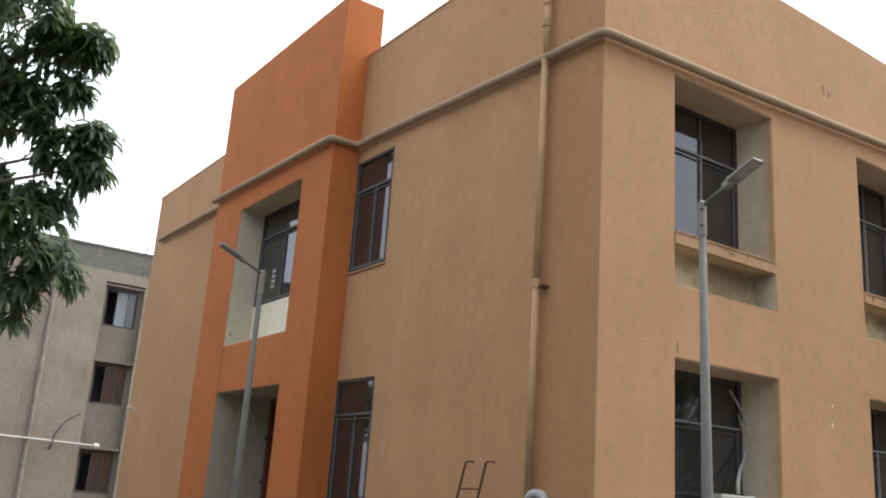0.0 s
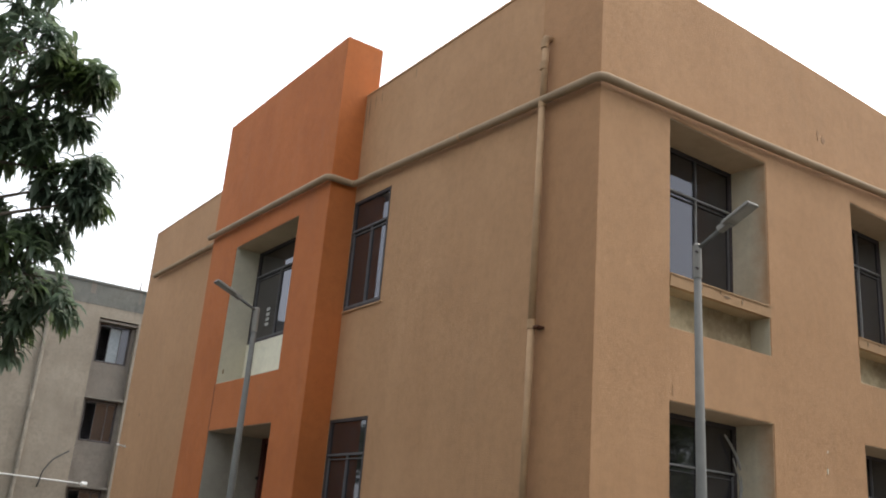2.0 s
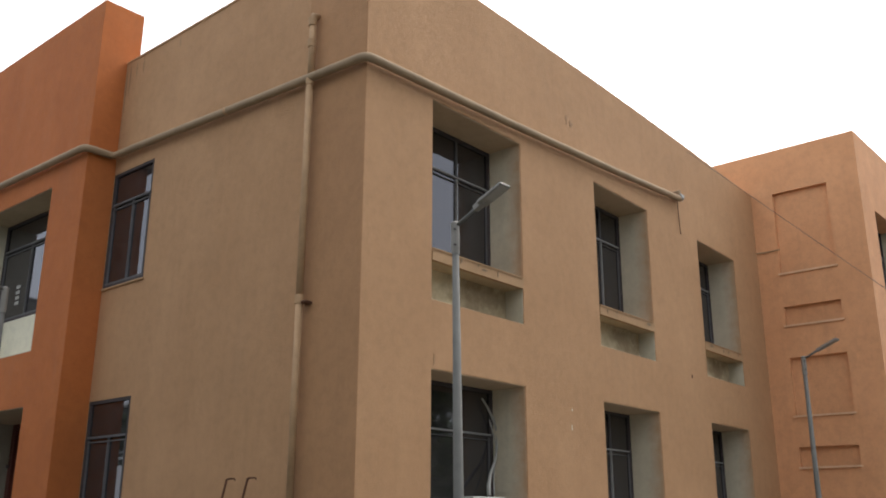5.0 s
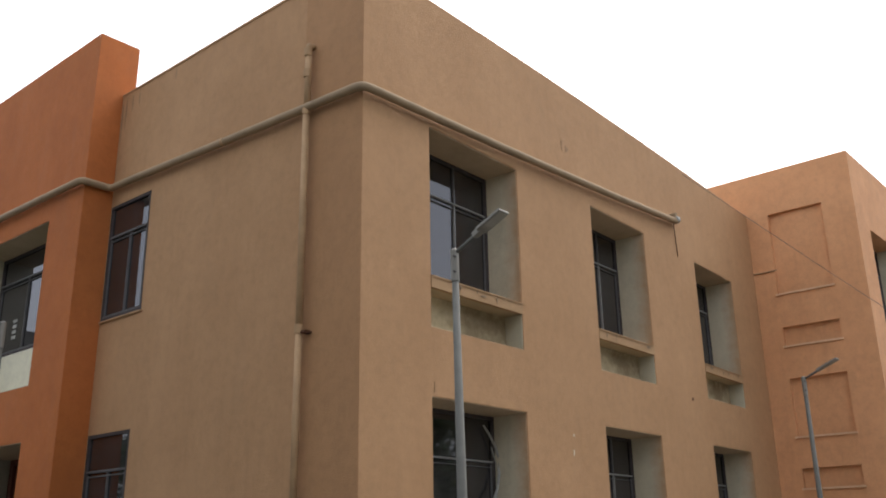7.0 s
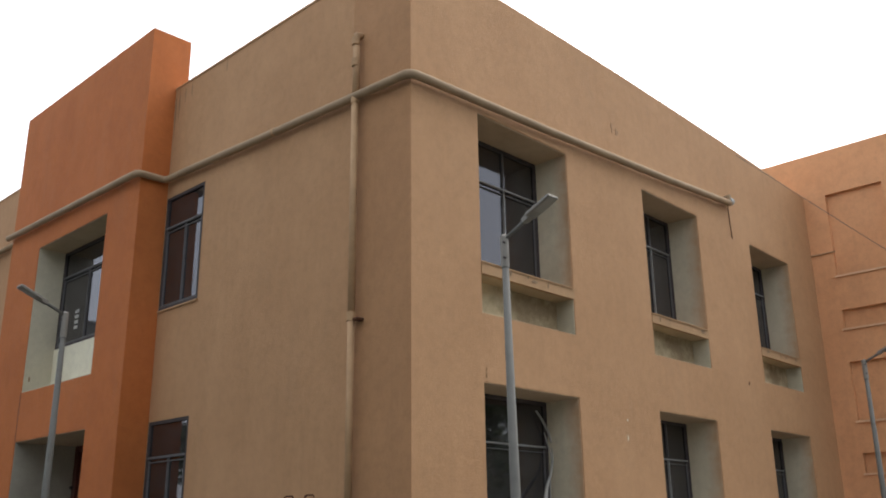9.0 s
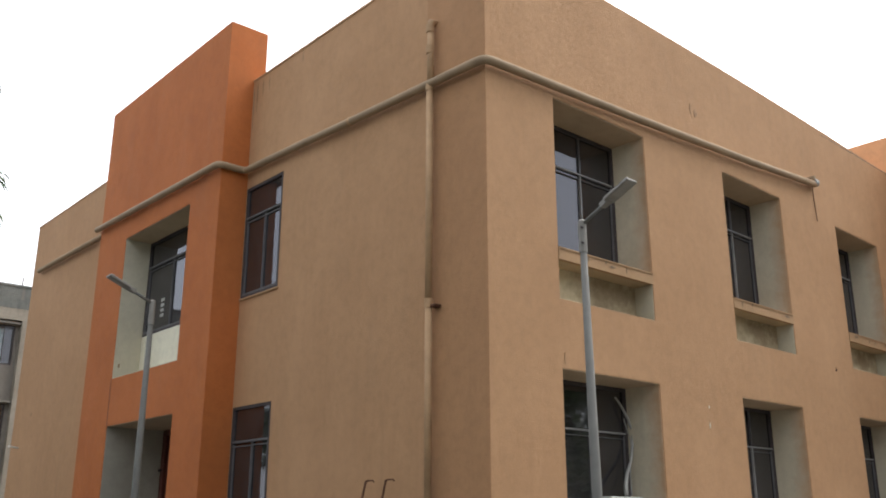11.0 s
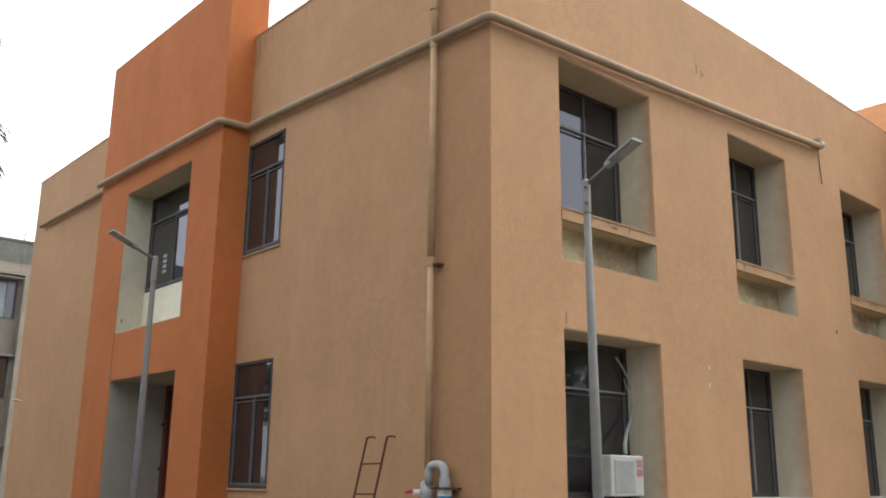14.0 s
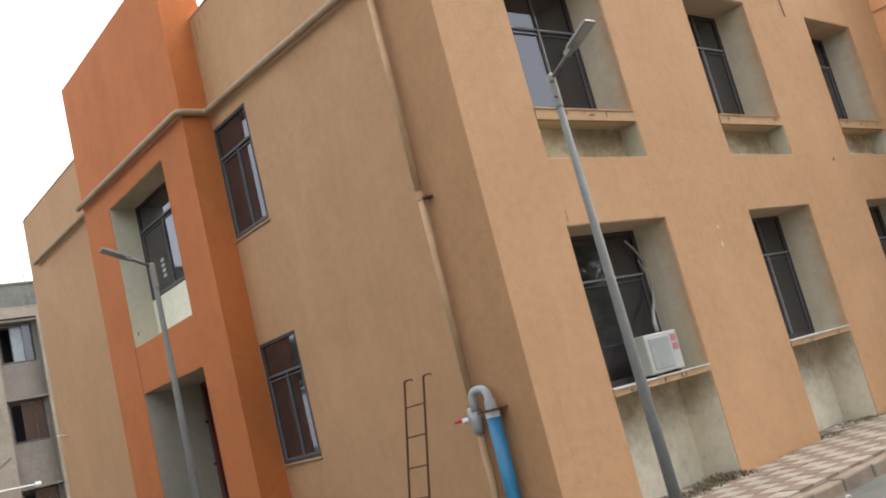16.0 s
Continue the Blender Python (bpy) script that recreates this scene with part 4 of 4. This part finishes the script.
for k in range(1, 17):
    s = new("kerb_stone", stone.data)
    s.parent = kerb
    s.location = (x + 0.6 * k, KY + rnd.uniform(-0.02, 0.02), ROAD + rnd.uniform(-0.035, 0.008))
    s.rotation_euler = (rnd.uniform(-0.06, 0.06), rnd.uniform(-0.02, 0.02), rnd.uniform(-0.03, 0.03))
TS = 0.25
tiles = {}
for i in range(42):
    for j in range(8):
        if j > 5 and not any(a < 0.36 + TS * i and 0.36 + TS * (i + 1) < b for a, b in B_BAYS):
            continue
        dark = (i + j) % 2
        xx, yy = 0.36 + TS * i, KY + 0.006 + TS * j
        if dark not in tiles:
            tiles[dark] = part("paver", boxes((0.003, TS - 0.003, 0.003, TS - 0.003, -0.03, 0.0), bevel=0.004), M_TILE_D if dark else M_TILE_L, pavement)
            t = tiles[dark]
        else:
            t = new("paver", tiles[dark].data)
            t.parent = pavement
        t.location = (xx, yy, PAVE + rnd.uniform(-0.003, 0.003))
        t.rotation_euler = (rnd.uniform(-0.006, 0.006), rnd.uniform(-0.006, 0.006), 0)

# weeds and soil along the foot of the wall
vs, fs = [], []
for u0, u1, n in ((1.15, 2.95, 2600), (2.95, 4.7, 160), (4.8, 6.4, 700), (6.4, 8.2, 120), (8.2, 9.7, 350)):
    for _ in range(n):
        o = Vector((rnd.uniform(u0, u1), rnd.gauss(0.05, 0.10), PAVE - 0.01))
        q = rnd.uniform(0, 6.28)
        h = rnd.uniform(0.008, 0.05) * (0.8 + max(0, math.sin(o.x * 5.3))) * (1.15 if o.x < 3 else 0.6)
        d = Vector((math.cos(q), math.sin(q), 0))
        k = len(vs)
        vs += [tuple(o - d * 0.014), tuple(o + d * 0.014), tuple(o + Vector((-d.y, d.x, 0)) * h * rnd.uniform(0.2, 0.8) + Vector((0, 0, h)))]
        fs.append((k, k + 1, k + 2))
me = bpy.data.meshes.new("weeds")
me.from_pydata(vs, [], fs)
me.materials.append(M_GRASS)
tagged(new("weeds", me), "dry brown weeds and moss along the foot of the wall", "weeds", kind="stuff")


# ---- wood across the road, mirrored in the panes, with unseen rows added to dim the lower walls ----
rw = random.Random(21)
woods = tagged(new("woods"), "dense dark green trees mirrored in panes, some added unseen to dim the facades", "trees", kind="stuff")
vs, fs = [], []
trunks = bmesh.new()
rows = [(6 + 3.6 * k, -19 - 2.0 * math.sin(k * 1.3)) for k in range(11)]
# two unseen rows, added south and west to block low sky light
rows += [(2.5 - 3.6 * k, -21 - 1.5 * math.sin(k * 1.7)) for k in range(7)]
rows += [(-21 - 1.5 * math.sin(k * 1.1), -15 + 3.6 * k) for k in range(14)]
rows += [(-16.0 - 3.2 * k, 29.5 + 1.5 * k) for k in range(4)]
for x, y in rows:
    c = Vector((x + rw.uniform(-1, 1), y + rw.uniform(-1, 1), ROAD))
    h = rw.uniform(9.5, 12.5)
    tube(trunks, [c, c + Vector((0.1, 0, h * 0.4)), c + Vector((0, 0.2, h * 0.75))], [0.25, 0.18, 0.07], 8, False)
    lumps = [(c + Vector((rw.gauss(0, 1.3), rw.gauss(0, 1.0), h * rw.uniform(0.2, 0.95))), rw.uniform(0.9, 1.7)) for _ in range(13)]
    for o, r in lumps:
        for _ in range(260):
            v = Vector((rw.gauss(0, 1), rw.gauss(0, 1), rw.gauss(0, 0.8))).normalized() * r * rw.uniform(0.5, 1.05)
            p = o + v
            a = Vector((rw.gauss(0, 1), rw.gauss(0, 1), rw.gauss(0, 0.6))).normalized() * rw.uniform(0.2, 0.4)
            b = a.cross(Vector((rw.gauss(0, 1), rw.gauss(0, 1), 1))).normalized() * rw.uniform(0.06, 0.14)
            i = len(vs)
            vs += [tuple(p - a), tuple(p + b), tuple(p + a), tuple(p - b)]
            fs.append((i, i + 1, i + 2, i + 3))
me = bpy.data.meshes.new("foliage")
me.from_pydata(vs, [], fs)
me.materials.append(M_LEAF)
foliage = new("foliage", me)
foliage.parent = woods
part("trunk_mass", trunks, M_BARK, woods)


# ---- loose chips ----
rr = random.Random(3)
for x, y, z, s in ((3.75, -2.05, ROAD, 0.05), (2.7, -1.95, ROAD, 0.035), (5.6, 0.22, PAVE, 0.045), (5.9, 0.30, PAVE, 0.035), (1.9, -1.8, ROAD, 0.04), (4.6, -2.6, ROAD, 0.03)):
    bm = bmesh.new()
    bmesh.ops.create_icosphere(bm, subdivisions=1, radius=s)
    for v in bm.verts:
        v.co = Vector((v.co.x * rr.uniform(0.8, 1.5), v.co.y * rr.uniform(0.7, 1.2), v.co.z * rr.uniform(0.4, 0.7)))
    chip = part("rubble_chip", bm, M_DEBRIS)
    chip.location = (x, y, z + s * 0.35)
    tagged(chip, "pale broken concrete chip lying on the ground", "rubble", "loose rubble chips")
